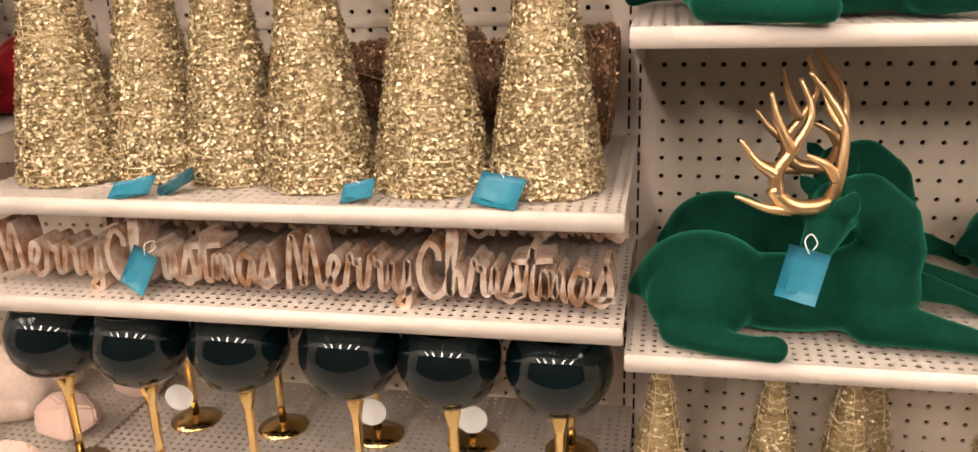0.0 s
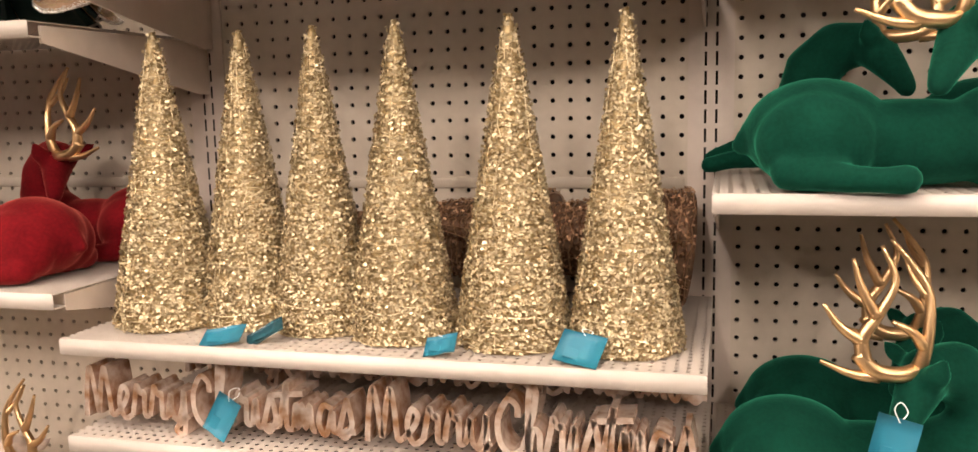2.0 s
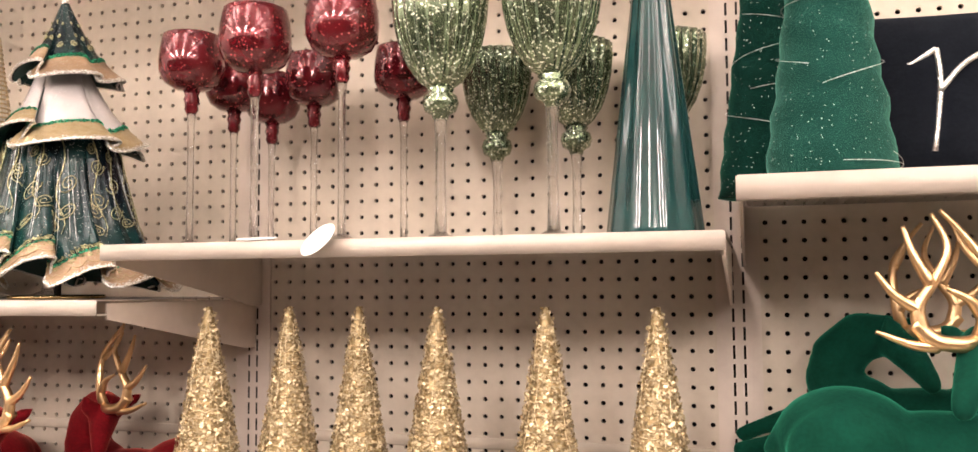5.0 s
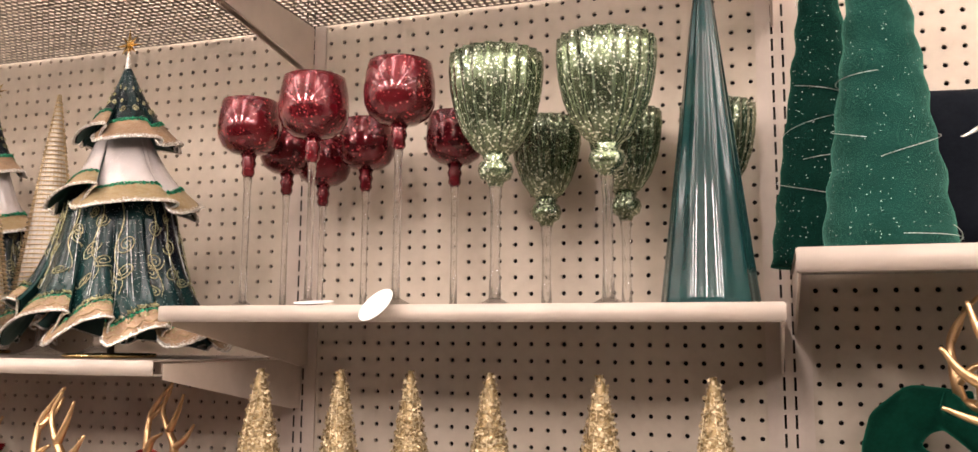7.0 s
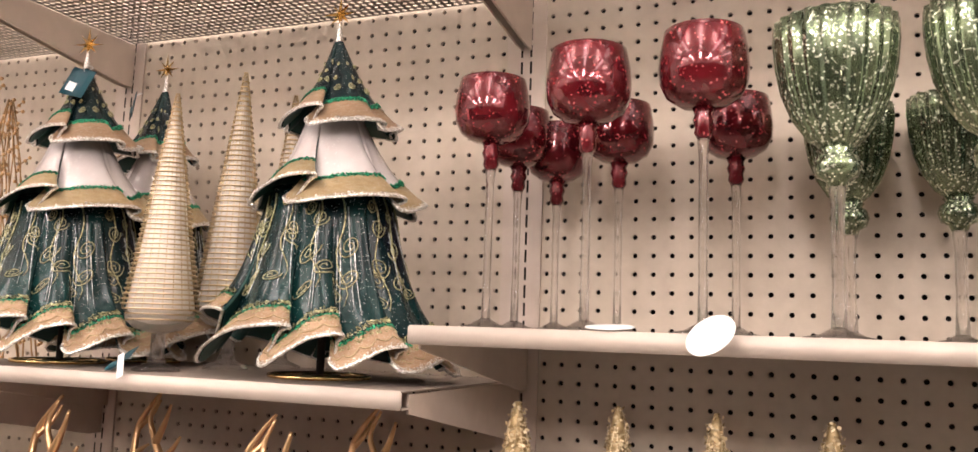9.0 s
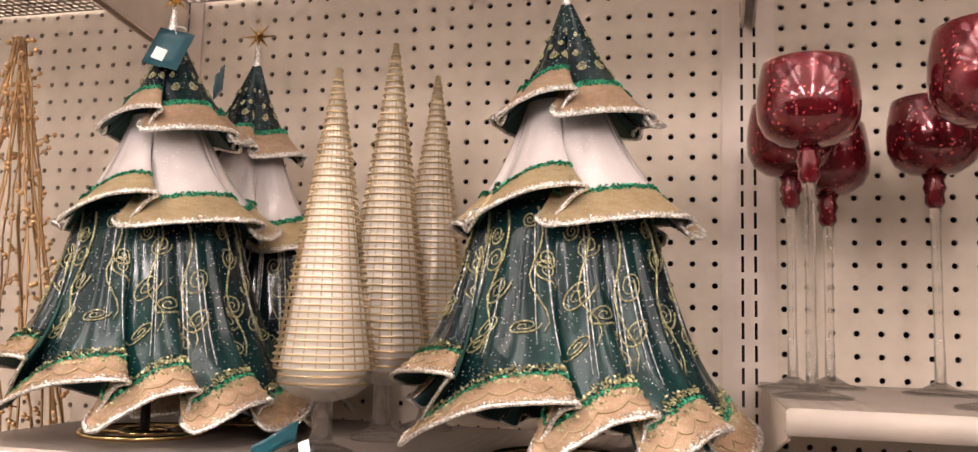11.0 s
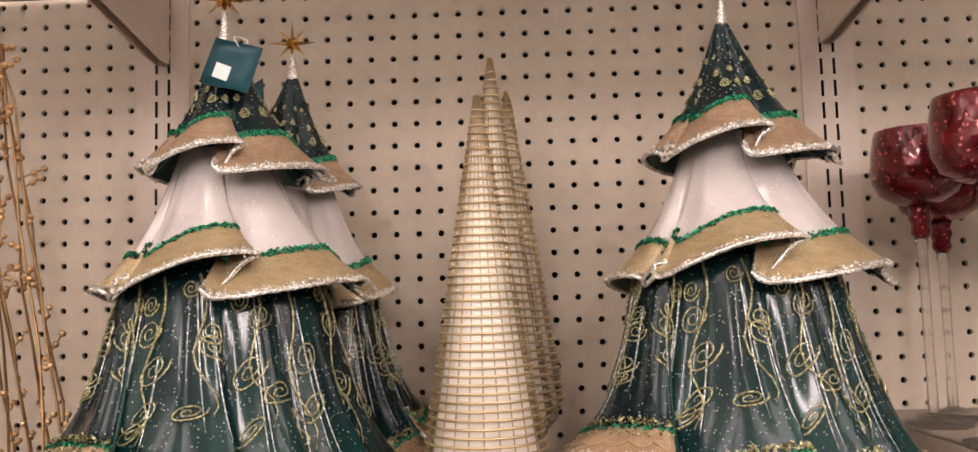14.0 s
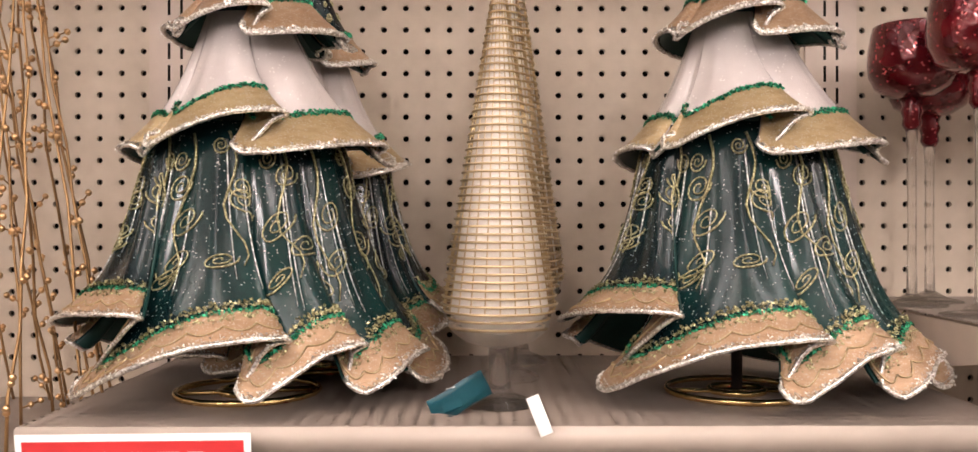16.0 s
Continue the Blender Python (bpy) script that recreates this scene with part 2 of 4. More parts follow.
def lathe(profile, seg=32, flute=0.0, n=0, cap=True):
    """Profile of (radius, z) from bottom to top turned about z, with optional flutes."""
    v, f = [], []
    for r, z in profile:
        for i in range(seg):
            a = 2 * math.pi * i / seg
            q = r * (1 + flute * math.cos(n * a))
            v.append((q * math.cos(a), q * math.sin(a), z))
    for j in range(len(profile) - 1):
        for i in range(seg):
            k = (i + 1) % seg
            f.append((j * seg + i, j * seg + k, (j + 1) * seg + k, (j + 1) * seg + i))
    if cap:
        f.append(tuple(reversed(range(seg))))
        f.append(tuple(range((len(profile) - 1) * seg, len(profile) * seg)))
    return v, f


def moved(geo, m):
    return [tuple(m @ Vector(p)) for p in geo[0]], geo[1]


def spline(points, steps=6):
    """A smooth run through the points."""
    p = [Vector(q) for q in points]
    p = [p[0] * 2 - p[1]] + p + [p[-1] * 2 - p[-2]]
    out = []
    for i in range(1, len(p) - 2):
        for s in range(steps):
            t = s / steps
            out.append(0.5 * (2 * p[i] + (p[i + 1] - p[i - 1]) * t + (2 * p[i - 1] - 5 * p[i] + 4 * p[i + 1] - p[i + 2]) * t * t + (3 * p[i] - p[i - 1] - 3 * p[i + 1] + p[i + 2]) * t ** 3))
    return out + [p[-2]]


def tube(points, r0, r1=None, seg=8):
    """A round bar along the points, tapering from r0 to r1."""
    r1 = r0 if r1 is None else r1
    v, f = [], []
    side = None
    for i, p in enumerate(points):
        d = (points[min(i + 1, len(points) - 1)] - points[max(i - 1, 0)]).normalized()
        ref = side if side is not None else (Vector((0, 1, 0)) if abs(d.y) < 0.9 else Vector((1, 0, 0)))
        side = (ref - d * ref.dot(d)).normalized()
        up = d.cross(side)
        r = r0 + (r1 - r0) * i / max(1, len(points) - 1)
        for k in range(seg):
            a = 2 * math.pi * k / seg
            v.append(tuple(p + side * (r * math.cos(a)) + up * (r * math.sin(a))))
    for i in range(len(points) - 1):
        for k in range(seg):
            q = (k + 1) % seg
            f.append((i * seg + k, i * seg + q, (i + 1) * seg + q, (i + 1) * seg + k))
    f.append(tuple(reversed(range(seg))))
    f.append(tuple(range(len(v) - seg, len(v))))
    return v, f


# ---- structure: pegboard wall ----
P, BAY = 0.0254, 0.762
ROW = 1.60


def peg_panel(x0, cols, z0, rows, r=0.0036, deep=0.005):
    """A board of square cells, each with a round hole through it."""
    v, f = [], []
    ring = [(math.cos(math.pi / 4 * k), math.sin(math.pi / 4 * k)) for k in range(8)]
    h = P / 2
    rim = [(h, 0), (h, h), (0, h), (-h, h), (-h, 0), (-h, -h), (0, -h), (h, -h)]
    for i in range(cols):
        for j in range(rows):
            cx, cz, n = x0 + (i + 0.5) * P, z0 + (j + 0.5) * P, len(v)
            v += [(cx + a, 0.0, cz + b) for a, b in rim]
            v += [(cx + r * a, 0.0, cz + r * b) for a, b in ring]
            v += [(cx + r * a, deep, cz + r * b) for a, b in ring]
            for k in range(8):
                q = (k + 1) % 8
                f.append((n + k, n + 8 + k, n + 8 + q, n + q))
                f.append((n + 8 + k, n + 16 + k, n + 16 + q, n + 8 + q))
    return v, f


wall = tagged(new("wall_north"), "beige perforated pegboard back wall of store shelving", "wall", kind="structure")
Z_LOW = ROW - 40.5 * P
for b in range(-2, 3):
    part("pegboard_panel", peg_panel(b * BAY + P, 28, Z_LOW, 66), PEG, wall, smooth=False)
# Near-black sheet added as the shade seen through the holes.
part("hole_shade_sheet", box(-2.3, 0.02, 0.0, 3.2, 0.08, 3.45), DARK, wall, smooth=False)
part("upper_panel", box(-2.3, -0.001, Z_LOW + 66 * P, 3.2, 0.019, 3.45), PEG, wall, smooth=False)
for b in range(-2, 3):
    part("seam_strip", bevel_box(b * BAY + 0.034, -0.003, 1.3495, (b + 1) * BAY - 0.034, -0.0003, 1.3655, 0.001, 1), PEG, wall)


def upright(x):
    xs = [-0.026, -0.0088, -0.0056, 0.0056, 0.0088, 0.026]
    v, f = [], []
    for j in range(66):
        for za, zb, slot in ((0.003, 0.0215, True), (0.0215, P + 0.003, False)):
            for i in range(5):
                if slot and i in (1, 3):
                    continue
                n, z = len(v), Z_LOW + j * P
                v += [(x + xs[i], -0.004, z + za), (x + xs[i + 1], -0.004, z + za), (x + xs[i + 1], -0.004, z + zb), (x + xs[i], -0.004, z + zb)]
                f.append((n, n + 1, n + 2, n + 3))
    ob = thing("shelf_upright", "beige slotted steel upright between pegboard panels", "upright", "uprights", "structure")
    part("slotted_face", (v, f), STEEL, ob, smooth=False)
    part("side_flange", box(x - 0.030, -0.004, Z_LOW, x - 0.026, 0.0, Z_LOW + 66 * P), STEEL, ob, smooth=False)
    part("side_flange", box(x + 0.026, -0.004, Z_LOW, x + 0.030, 0.0, Z_LOW + 66 * P), STEEL, ob, smooth=False)
    # Back of the channel, coloured near black for the shade in the slots.
    part("shaded_channel", box(x - 0.026, 0.012, Z_LOW, x + 0.026, 0.018, Z_LOW + 66 * P), DARK, ob, smooth=False)


for b in range(-2, 4):
    upright(b * BAY)

part("floor", box(-3.5, -6.4, -0.05, 4.5, 0.08, 0.0), FLOOR, smooth=False)
tagged(bpy.data.objects["floor"], "pale vinyl store floor", "floor", kind="structure")
part("ceiling", box(-3.5, -6.4, 3.5, 4.5, 0.08, 3.55), CEIL, smooth=False)
tagged(bpy.data.objects["ceiling"], "white store ceiling", "ceiling", kind="structure")
part("wall_south", box(-3.5, -6.5, 0.0, 4.5, -6.4, 3.55), CEIL, smooth=False)
tagged(bpy.data.objects["wall_south"], "plain wall across the aisle", "wall", kind="structure")
# Unseen block added opposite the wall to darken what glossy things reflect.
part("reflection_darkener", box(-3.4, -3.0, 0.0, 4.4, -2.6, 2.1), OPPOSITE, smooth=False)
tagged(bpy.data.objects["reflection_darkener"], "unseen dark block across the aisle that darkens reflections", "shelving", kind="structure")
part("wall_west", box(-3.6, -6.5, 0.0, -3.5, 0.08, 3.55), CEIL, smooth=False)
tagged(bpy.data.objects["wall_west"], "plain wall closing the aisle", "wall", kind="structure")
part("wall_east", box(4.5, -6.5, 0.0, 4.6, 0.08, 3.55), CEIL, smooth=False)
tagged(bpy.data.objects["wall_east"], "plain wall closing the aisle", "wall", kind="structure")
# Unseen housings, hung low to leave room for the added uplights.
for lx, ly in LAMPS:
    part_lamp = thing("ceiling_light", "long fluorescent pendant light housing", "ceiling light", "ceiling lights", "structure")
    part("housing", bevel_box(lx - 0.14, ly - 1.15, 3.10, lx + 0.14, ly + 1.15, 3.20, 0.01, 1), LAMP_BODY, part_lamp, smooth=False)
    for dy in (-0.9, 0.9):
        part("hanger", tube([Vector((lx, ly + dy, 3.20)), Vector((lx, ly + dy, 3.50))], 0.006, seg=6), LAMP_BODY, part_lamp)

# ---- structure: shelves ----


def shelf(x0, x1, top, label, depth=0.37, lip=0.019, mat=None, brackets=True, thick=0.0012, face=None):
    """A perforated steel shelf with a rolled front lip and two sloping end brackets."""
    ob = thing("shelf", label, "shelf", "store shelves", "structure")
    part("deck", box(x0, -depth + 0.004, top - thick, x1, -0.006, top), mat or SHELF_TOP, ob, smooth=False)
    part("front_lip", bevel_box(x0, -depth, top - lip, x1, -depth + 0.004, top + 0.0006, 0.0015), face or SHELF, ob)
    part("lip_return", box(x0, -depth + 0.004, top - lip, x1, -depth + 0.022, top - lip + 0.002), face or SHELF, ob, smooth=False)
    if brackets:
        for x in (x0 + 0.002, x1 - 0.005):
            pts = [(-depth + 0.024, top - 0.004), (-depth + 0.024, top - 0.024), (-0.03, top - 0.082), (-0.005, top - 0.082), (-0.005, top - 0.004)]
            v = [(x, y, z) for y, z in pts] + [(x + 0.003, y, z) for y, z in pts]
            f = [(4, 3, 2, 1, 0), (5, 6, 7, 8, 9)] + [(i, (i + 1) % 5, 5 + (i + 1) % 5, 5 + i) for i in range(5)]
            part("bracket", (v, f), STEEL, ob, smooth=False)
    return ob


S1, S2, S3, S4 = 1.645, 1.201, 1.079, 0.783
D0, D1, D2, D3 = 1.699, 1.380, 1.050, 0.640
L1, L2, L4, K1 = 1.577, 1.255, 0.783, 1.53
shelf(0.010, 0.757, S1, "beige steel shelf holding red and green goblets", mat=DECK_BEIGE_SHADED, face=SHELF_BEIGE)
shelf(0.010, 0.768, S2, "pale steel shelf holding gold cone trees")
shelf(0.010, 0.768, S3, "pale steel shelf holding rose gold word signs", brackets=False)
shelf(0.010, 0.768, S4, "perforated base shelf under dark goblets", 0.45)
shelf(0.768, 1.512, D0, "beige steel shelf holding velvet cone trees", lip=0.024, mat=DECK_BEIGE_SHADED, face=SHELF_BEIGE)
shelf(0.770, 1.512, D1, "pale steel shelf holding green flocked deer")
shelf(0.770, 1.512, D2, "pale steel shelf holding green flocked deer")
shelf(0.770, 1.512, D3, "low steel shelf holding gold cones", 0.45)
shelf(-0.752, 0.006, L1, "beige steel shelf holding ruffled metal trees", mat=DECK_BEIGE_SHADED, face=SHELF_BEIGE)
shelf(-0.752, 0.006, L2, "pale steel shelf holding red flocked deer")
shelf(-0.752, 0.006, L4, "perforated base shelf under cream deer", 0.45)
shelf(-1.514, -0.756, K1, "beige steel shelf holding gold twig trees", mat=DECK_BEIGE_SHADED, face=SHELF_BEIGE)
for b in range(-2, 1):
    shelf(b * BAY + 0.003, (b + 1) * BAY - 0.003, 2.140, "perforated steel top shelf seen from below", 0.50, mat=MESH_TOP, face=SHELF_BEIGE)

# ---- things: sequin cone trees ----
rng = random.Random(7)


def cone_tree(height, radius, core, chip, count, label, seed, group="gold cone trees"):
    """A cone wound with a mesh of sequin cord: dark core, wound cord and loose chips."""
    r = random.Random(seed)
    ob = thing("cone_tree", label, "cone tree", group)
    prof = [(radius * 0.97, 0.0), (radius, 0.006)] + [(radius * (1 - t) + 0.004 * t, 0.006 + (height - 0.006) * t) for t in (0.2, 0.4, 0.6, 0.8, 0.97)] + [(0.002, height)]
    part("core", lathe(prof, 28), core, ob)
    v, f = [], []
    for i in range(count):
        t = 1 - math.sqrt(r.random())
        t = min(0.995, t)
        a, z = r.random() * 2 * math.pi, 0.003 + height * t
        rad = radius * (1 - t) + 0.003 + r.uniform(-0.001, 0.0045)
        c = Vector((rad * math.cos(a), rad * math.sin(a), z))
        rot = Euler((r.uniform(-0.9, 0.9), r.uniform(-0.9, 0.9), a + r.uniform(-0.7, 0.7))).to_matrix()
        s, w = r.uniform(0.0011, 0.0027), r.uniform(0.0009, 0.0020)
        n = len(v)
        v += [tuple(c + rot @ Vector(q)) for q in ((0, -s, -w), (0.0006, s, -w), (0, s * 0.8, w), (-0.0006, -s * 0.8, w))]
        f.append((n, n + 1, n + 2, n + 3))
    tagged(part("sequin_cover", (v, f), chip, ob, smooth=False), kind="stuff")
    cords = []
    for k in range(int(height / 0.0085)):
        z = 0.004 + 0.0085 * k
        rr = radius * (1 - z / height) + 0.004
        if rr < 0.008:
            break
        lean, turn = r.uniform(-0.05, 0.05), r.uniform(0, 6.28)
        pts = [Vector((rr * math.cos(a) * (1 + 0.03 * r.uniform(-1, 1)), rr * math.sin(a) * (1 + 0.03 * r.uniform(-1, 1)), max(0.002, z + lean * rr * math.cos(a + turn) + r.uniform(-0.0026, 0.0026)))) for a in [2 * math.pi * q / 24 for q in range(25)]]
        cords.append(tube(pts, 0.0009, seg=4))
    for k in range(9):
        a0 = 2 * math.pi * k / 9
        pts = []
        for q in range(15):
            t, a = q / 15, a0 + r.uniform(-0.2, 0.2)
            rr = radius * (1 - t) + 0.0042
            pts.append(Vector((rr * math.cos(a), rr * math.sin(a), 0.003 + height * t)))
        cords.append(tube(pts, 0.0006, seg=4))
    tagged(part("wound_cord", join(*cords), chip, ob, smooth=False), kind="stuff")
    return ob


gold = cone_tree(0.366, 0.061, GOLD_CORE, GOLD_CHIP, 11000, "gold sequin cone tree standing on pale shelf", 3)
gold.matrix_basis = pose(0.096, -0.265, S2)
gold.scale = (1.06, 1.06, 1)
for x, y, turn, k in ((0.203, -0.245, 50, 0.98), (0.307, -0.255, 110, 0.95), (0.417, -0.27, 200, 1.0), (0.552, -0.275, 260, 1.02), (0.679, -0.275, 320, 0.97)):
    c = copy_thing(gold, pose(x, y, S2, 0, 0, turn))
    c.scale = (k, k, 1)
bronze = cone_tree(0.35, 0.074, BRONZE_CORE, BRONZE_CHIP, 3800, "bronze sequin cone tree lying behind gold ones", 5, "bronze cone trees")
bronze.matrix_basis = pose(0.738, -0.095, S2 + 0.080, 0, -84, 8)
copy_thing(bronze, pose(0.56, -0.09, S2 + 0.077, 0, -85, -6))
dull = cone_tree(0.366, 0.064, GOLD_CORE, GOLD_CHIP, 3600, "gold sequin cone tree on the low shelf", 9, "low gold cone trees")
dull.matrix_basis = pose(0.808, -0.25, D3)
for x, y in ((0.937, -0.25), (1.022, -0.24), (1.06, -0.16), (1.18, -0.25)):
    copy_thing(dull, pose(x, y, D3, 0, 0, x * 900))

# ---- things: hang tags ----


def tag(w, h, mat, label, m, fold=0.5):
    """A stiff card hang tag with a slight bow and a thin loop of string."""
    v, f = [], []
    for j in range(5):
        for i in range(4):
            x, z = (i / 3 - 0.5) * w, (j / 4 - 0.5) * h
            v.append((x, fold * 0.010 * math.cos(math.pi * i / 3), z))
    n = len(v)
    v += [(x, y + 0.0008, z) for x, y, z in v]
    for j in range(4):
        for i in range(3):
            a = j * 4 + i
            f += [(a, a + 1, a + 5, a + 4), (n + a, n + a + 4, n + a + 5, n + a + 1)]
    rim = [0, 1, 2, 3, 7, 11, 15, 19, 18, 17, 16, 12, 8, 4]
    f += [(rim[i], rim[(i + 1) % 14] + 0, rim[(i + 1) % 14] + n, rim[i] + n) for i in range(14)]
    ob = thing("hang_tag", label, "tag")
    part("card", (v, f), mat, ob)
    part("label", box(-w * 0.3, fold * 0.004 - 0.0022, -h * 0.36, w * 0.12, fold * 0.004 - 0.0016, -h * 0.05), PAPER if mat is TAG_DARK and h > 0.04 else mat, ob, smooth=False)
    pts = spline([(0, 0.0, h * 0.42), (0.006, 0.004, h * 0.62), (0.0, 0.010, h * 0.75), (-0.006, 0.004, h * 0.62), (0, 0.0, h * 0.42)])
    part("string", tube(pts, 0.0006, seg=5), PAPER, ob)
    ob.matrix_basis = m
    return ob


tag(0.052, 0.030, TAG, "teal card hang tag lying at shelf edge", pose(0.222, -0.350, S2 + 0.010, -62, 0, 8))
tag(0.048, 0.022, TAG_DARK, "dark teal hang tag between gold cones", pose(0.268, -0.335, S2 + 0.012, -60, -18, 20))
tag(0.036, 0.026, TAG, "teal card hang tag lying between gold cones", pose(0.488, -0.350, S2 + 0.013, -55, 0, 5))
tag(0.048, 0.038, TAG, "teal card hang tag at gold cone base", pose(0.640, -0.352, S2 + 0.017, -45, 15, -5))
tag(0.036, 0.048, TAG, "teal hang tag hanging from rose gold sign", pose(0.215, -0.352, S3 + 0.034, -12, 25, 0))

# ---- things: script word signs ----
GLYPH = {
    "M": [(0, 0), (.06, .6), (.16, 1.0), (.26, .5), (.32, .1), (.42, .7), (.52, 1.0), (.60, .5), (.64, .1), (.76, .1)],
    "e": [(0, .1), (.2, .28), (.3, .48), (.18, .58), (.08, .3), (.2, .03), (.4, .1)],
    "r": [(0, .1), (.1, .5), (.14, .62), (.22, .48), (.3, .5), (.3, .12), (.42, .1)],
    "y": [(0, .1), (.1, .5), (.12, .2), (.24, .06), (.36, .3), (.42, .56), (.40, -.1), (.28, -.22), (.2, -.08), (.5, .15)],
    "C": [(.42, .66), (.40, .86), (.22, .95), (.04, .6), (.08, .2), (.28, .0), (.5, .1)],
    "h": [(0, .1), (.2, .7), (.26, 1.15), (.14, 1.1), (.1, .05), (.2, .45), (.32, .4), (.34, .1), (.45, .08)],
    "i": [(0, .1), (.1, .52), (.13, .1), (.25, .08)],
    "s": [(0, .1), (.16, .55), (.2, .6), (.28, .22), (.14, .0), (.02, .08), (.35, .1)],
    "t": [(0, .1), (.2, .95), (.16, .4), (.18, .1), (.32, .08)],
    "m": [(0, .1), (.07, .5), (.1, .1), (.2, .5), (.26, .1), (.36, .5), (.42, .1), (.5, .08)],
    "a": [(.36, .46), (.15, .5), (.05, .2), (.2, .02), (.35, .42), (.37, .1), (.48, .08)],
}


def ribbon(points, width, deep):
    v, f = [], []
    for i, p in enumerate(points):
        d = points[min(i + 1, len(points) - 1)] - points[max(i - 1, 0)]
        n = Vector((-d.z, 0, d.x)).normalized() * width
        for s, y in ((1, -deep), (1, deep), (-1, deep), (-1, -deep)):
            v.append((p.x + s * n.x, y, p.z + s * n.z))
    for i in range(len(points) - 1):
        for k in range(4):
            q = (k + 1) % 4
            f.append((i * 4 + k, i * 4 + q, i * 4 + 4 + q, i * 4 + 4 + k))
    f += [(3, 2, 1, 0), tuple(range(len(v) - 4, len(v)))]
    return v, f


def word_sign():
    ux, uz, x = 0.0585, 0.064, 0.0
    ob = thing("word_sign", "rose gold script Merry Christmas sign standing on shelf", "sign", "word signs")
    for ch in "Merry Christmas":
        if ch == " ":
            x += 0.10
            continue
        g = GLYPH[ch]
        low = 1.0 if ch in "MCht" else 1.12
        line = ribbon(spline([((x + a) * ux, 0, (max(b * low, -0.2) + 0.24) * uz) for a, b in g], 7), 0.0034, 0.021)
        if ch == "t":
            line = join(line, ribbon([Vector(((x - 0.12) * ux, 0, 0.94 * uz)), Vector(((x + 0.55) * ux, 0, 1.0 * uz))], 0.0034, 0.021))
        part("letter", line, ROSE, ob, smooth=False)
        x += g[-1][0]
    return ob


sign = word_sign()
sign.matrix_basis = pose(0.015, -0.318, S3)
for x, y, a in ((0.395, -0.322, -1), (0.03, -0.13, 2), (0.40, -0.12, 0)):
    copy_thing(sign, pose(x, y, S3, 0, 0, a))

# ---- things: goblets ----


def goblet(kind, bowl_z, bowl_h, r, label, group):
    """A stemmed candle goblet: foot, stem, neck and bowl."""
    ob = thing("goblet", label, "goblet", group)
    if kind == "dark":
        part("foot", lathe([(0.036, 0), (0.037, 0.003), (0.02, 0.006), (0.007, 0.012)], 32), BRASS, ob)
        part("stem", lathe([(0.006, 0.010), (0.0055, 0.05), (0.0065, bowl_z - 0.03), (0.012, bowl_z - 0.004), (0.009, bowl_z + 0.004)], 24, 0.06, 6), BRASS, ob, "fluted brass stem")
        prof = [(0.008, 0.0), (0.028, 0.006), (0.047, 0.020), (0.059, 0.040), (0.063, 0.058), (0.061, 0.078), (0.054, 0.095), (0.045, 0.108), (0.043, 0.108), (0.050, 0.09), (0.056, 0.06), (0.045, 0.03), (0.01, 0.012)]
        part("bowl", lathe([(a * r / 0.063, bowl_z + b * bowl_h / 0.108) for a, b in prof], 48, cap=False), BLACK_GLASS, ob, "glossy dark green glass bowl")
        return ob
    part("foot", lathe([(0.034, 0), (0.034, 0.002), (0.018, 0.005), (0.006, 0.012)], 32), CLEAR, ob, "clear glass foot")
    if kind == "red":
        part("stem", lathe([(0.0055, 0.010), (0.0045, 0.06), (0.0048, bowl_z - 0.05), (0.0065, bowl_z - 0.030)], 20), CLEAR, ob, "clear glass stem")
        part("neck", lathe([(0.006, bowl_z - 0.032), (0.0095, bowl_z - 0.026), (0.0085, bowl_z - 0.019), (0.011, bowl_z - 0.012), (0.009, bowl_z - 0.006), (0.012, bowl_z + 0.002)], 24), RED_GLASS, ob)
        prof = [(0.14, 0.0), (0.52, 0.04), (0.82, 0.15), (0.97, 0.32), (1.0, 0.50), (0.97, 0.72), (0.91, 0.90), (0.88, 0.985), (0.84, 1.0), (0.80, 0.98), (0.90, 0.6), (0.8, 0.3), (0.1, 0.1)]
        part("bowl", lathe([(a * r, bowl_z + b * bowl_h) for a, b in prof], 40, cap=False), RED_GLASS, ob, "speckled red mercury glass bowl")
    else:
        part("stem", lathe([(0.008, 0.010), (0.0062, 0.05), (0.0062, bowl_z - 0.06), (0.009, bowl_z - 0.030)], 20), CLEAR, ob, "clear glass stem")
        part("neck", lathe([(0.009, bowl_z - 0.036), (0.011, bowl_z - 0.030), (0.019, bowl_z - 0.026), (0.0225, bowl_z - 0.016), (0.020, bowl_z - 0.007), (0.014, bowl_z - 0.003), (0.017, bowl_z + 0.001), (0.014, bowl_z + 0.004)], 28), GREEN_GLASS, ob)
        prof = [(0.20, 0.0), (0.46, 0.09), (0.70, 0.25), (0.87, 0.45), (0.96, 0.65), (1.0, 0.85), (0.99, 1.0), (0.95, 1.0), (0.93, 0.8), (0.82, 0.45), (0.6, 0.2), (0.1, 0.06)]
        part("bowl", lathe([(a * r, bowl_z + b * bowl_h) for a, b in prof], 120, 0.035, 22, cap=False), GREEN_GLASS, ob, "ribbed green mercury glass bowl")
    return ob


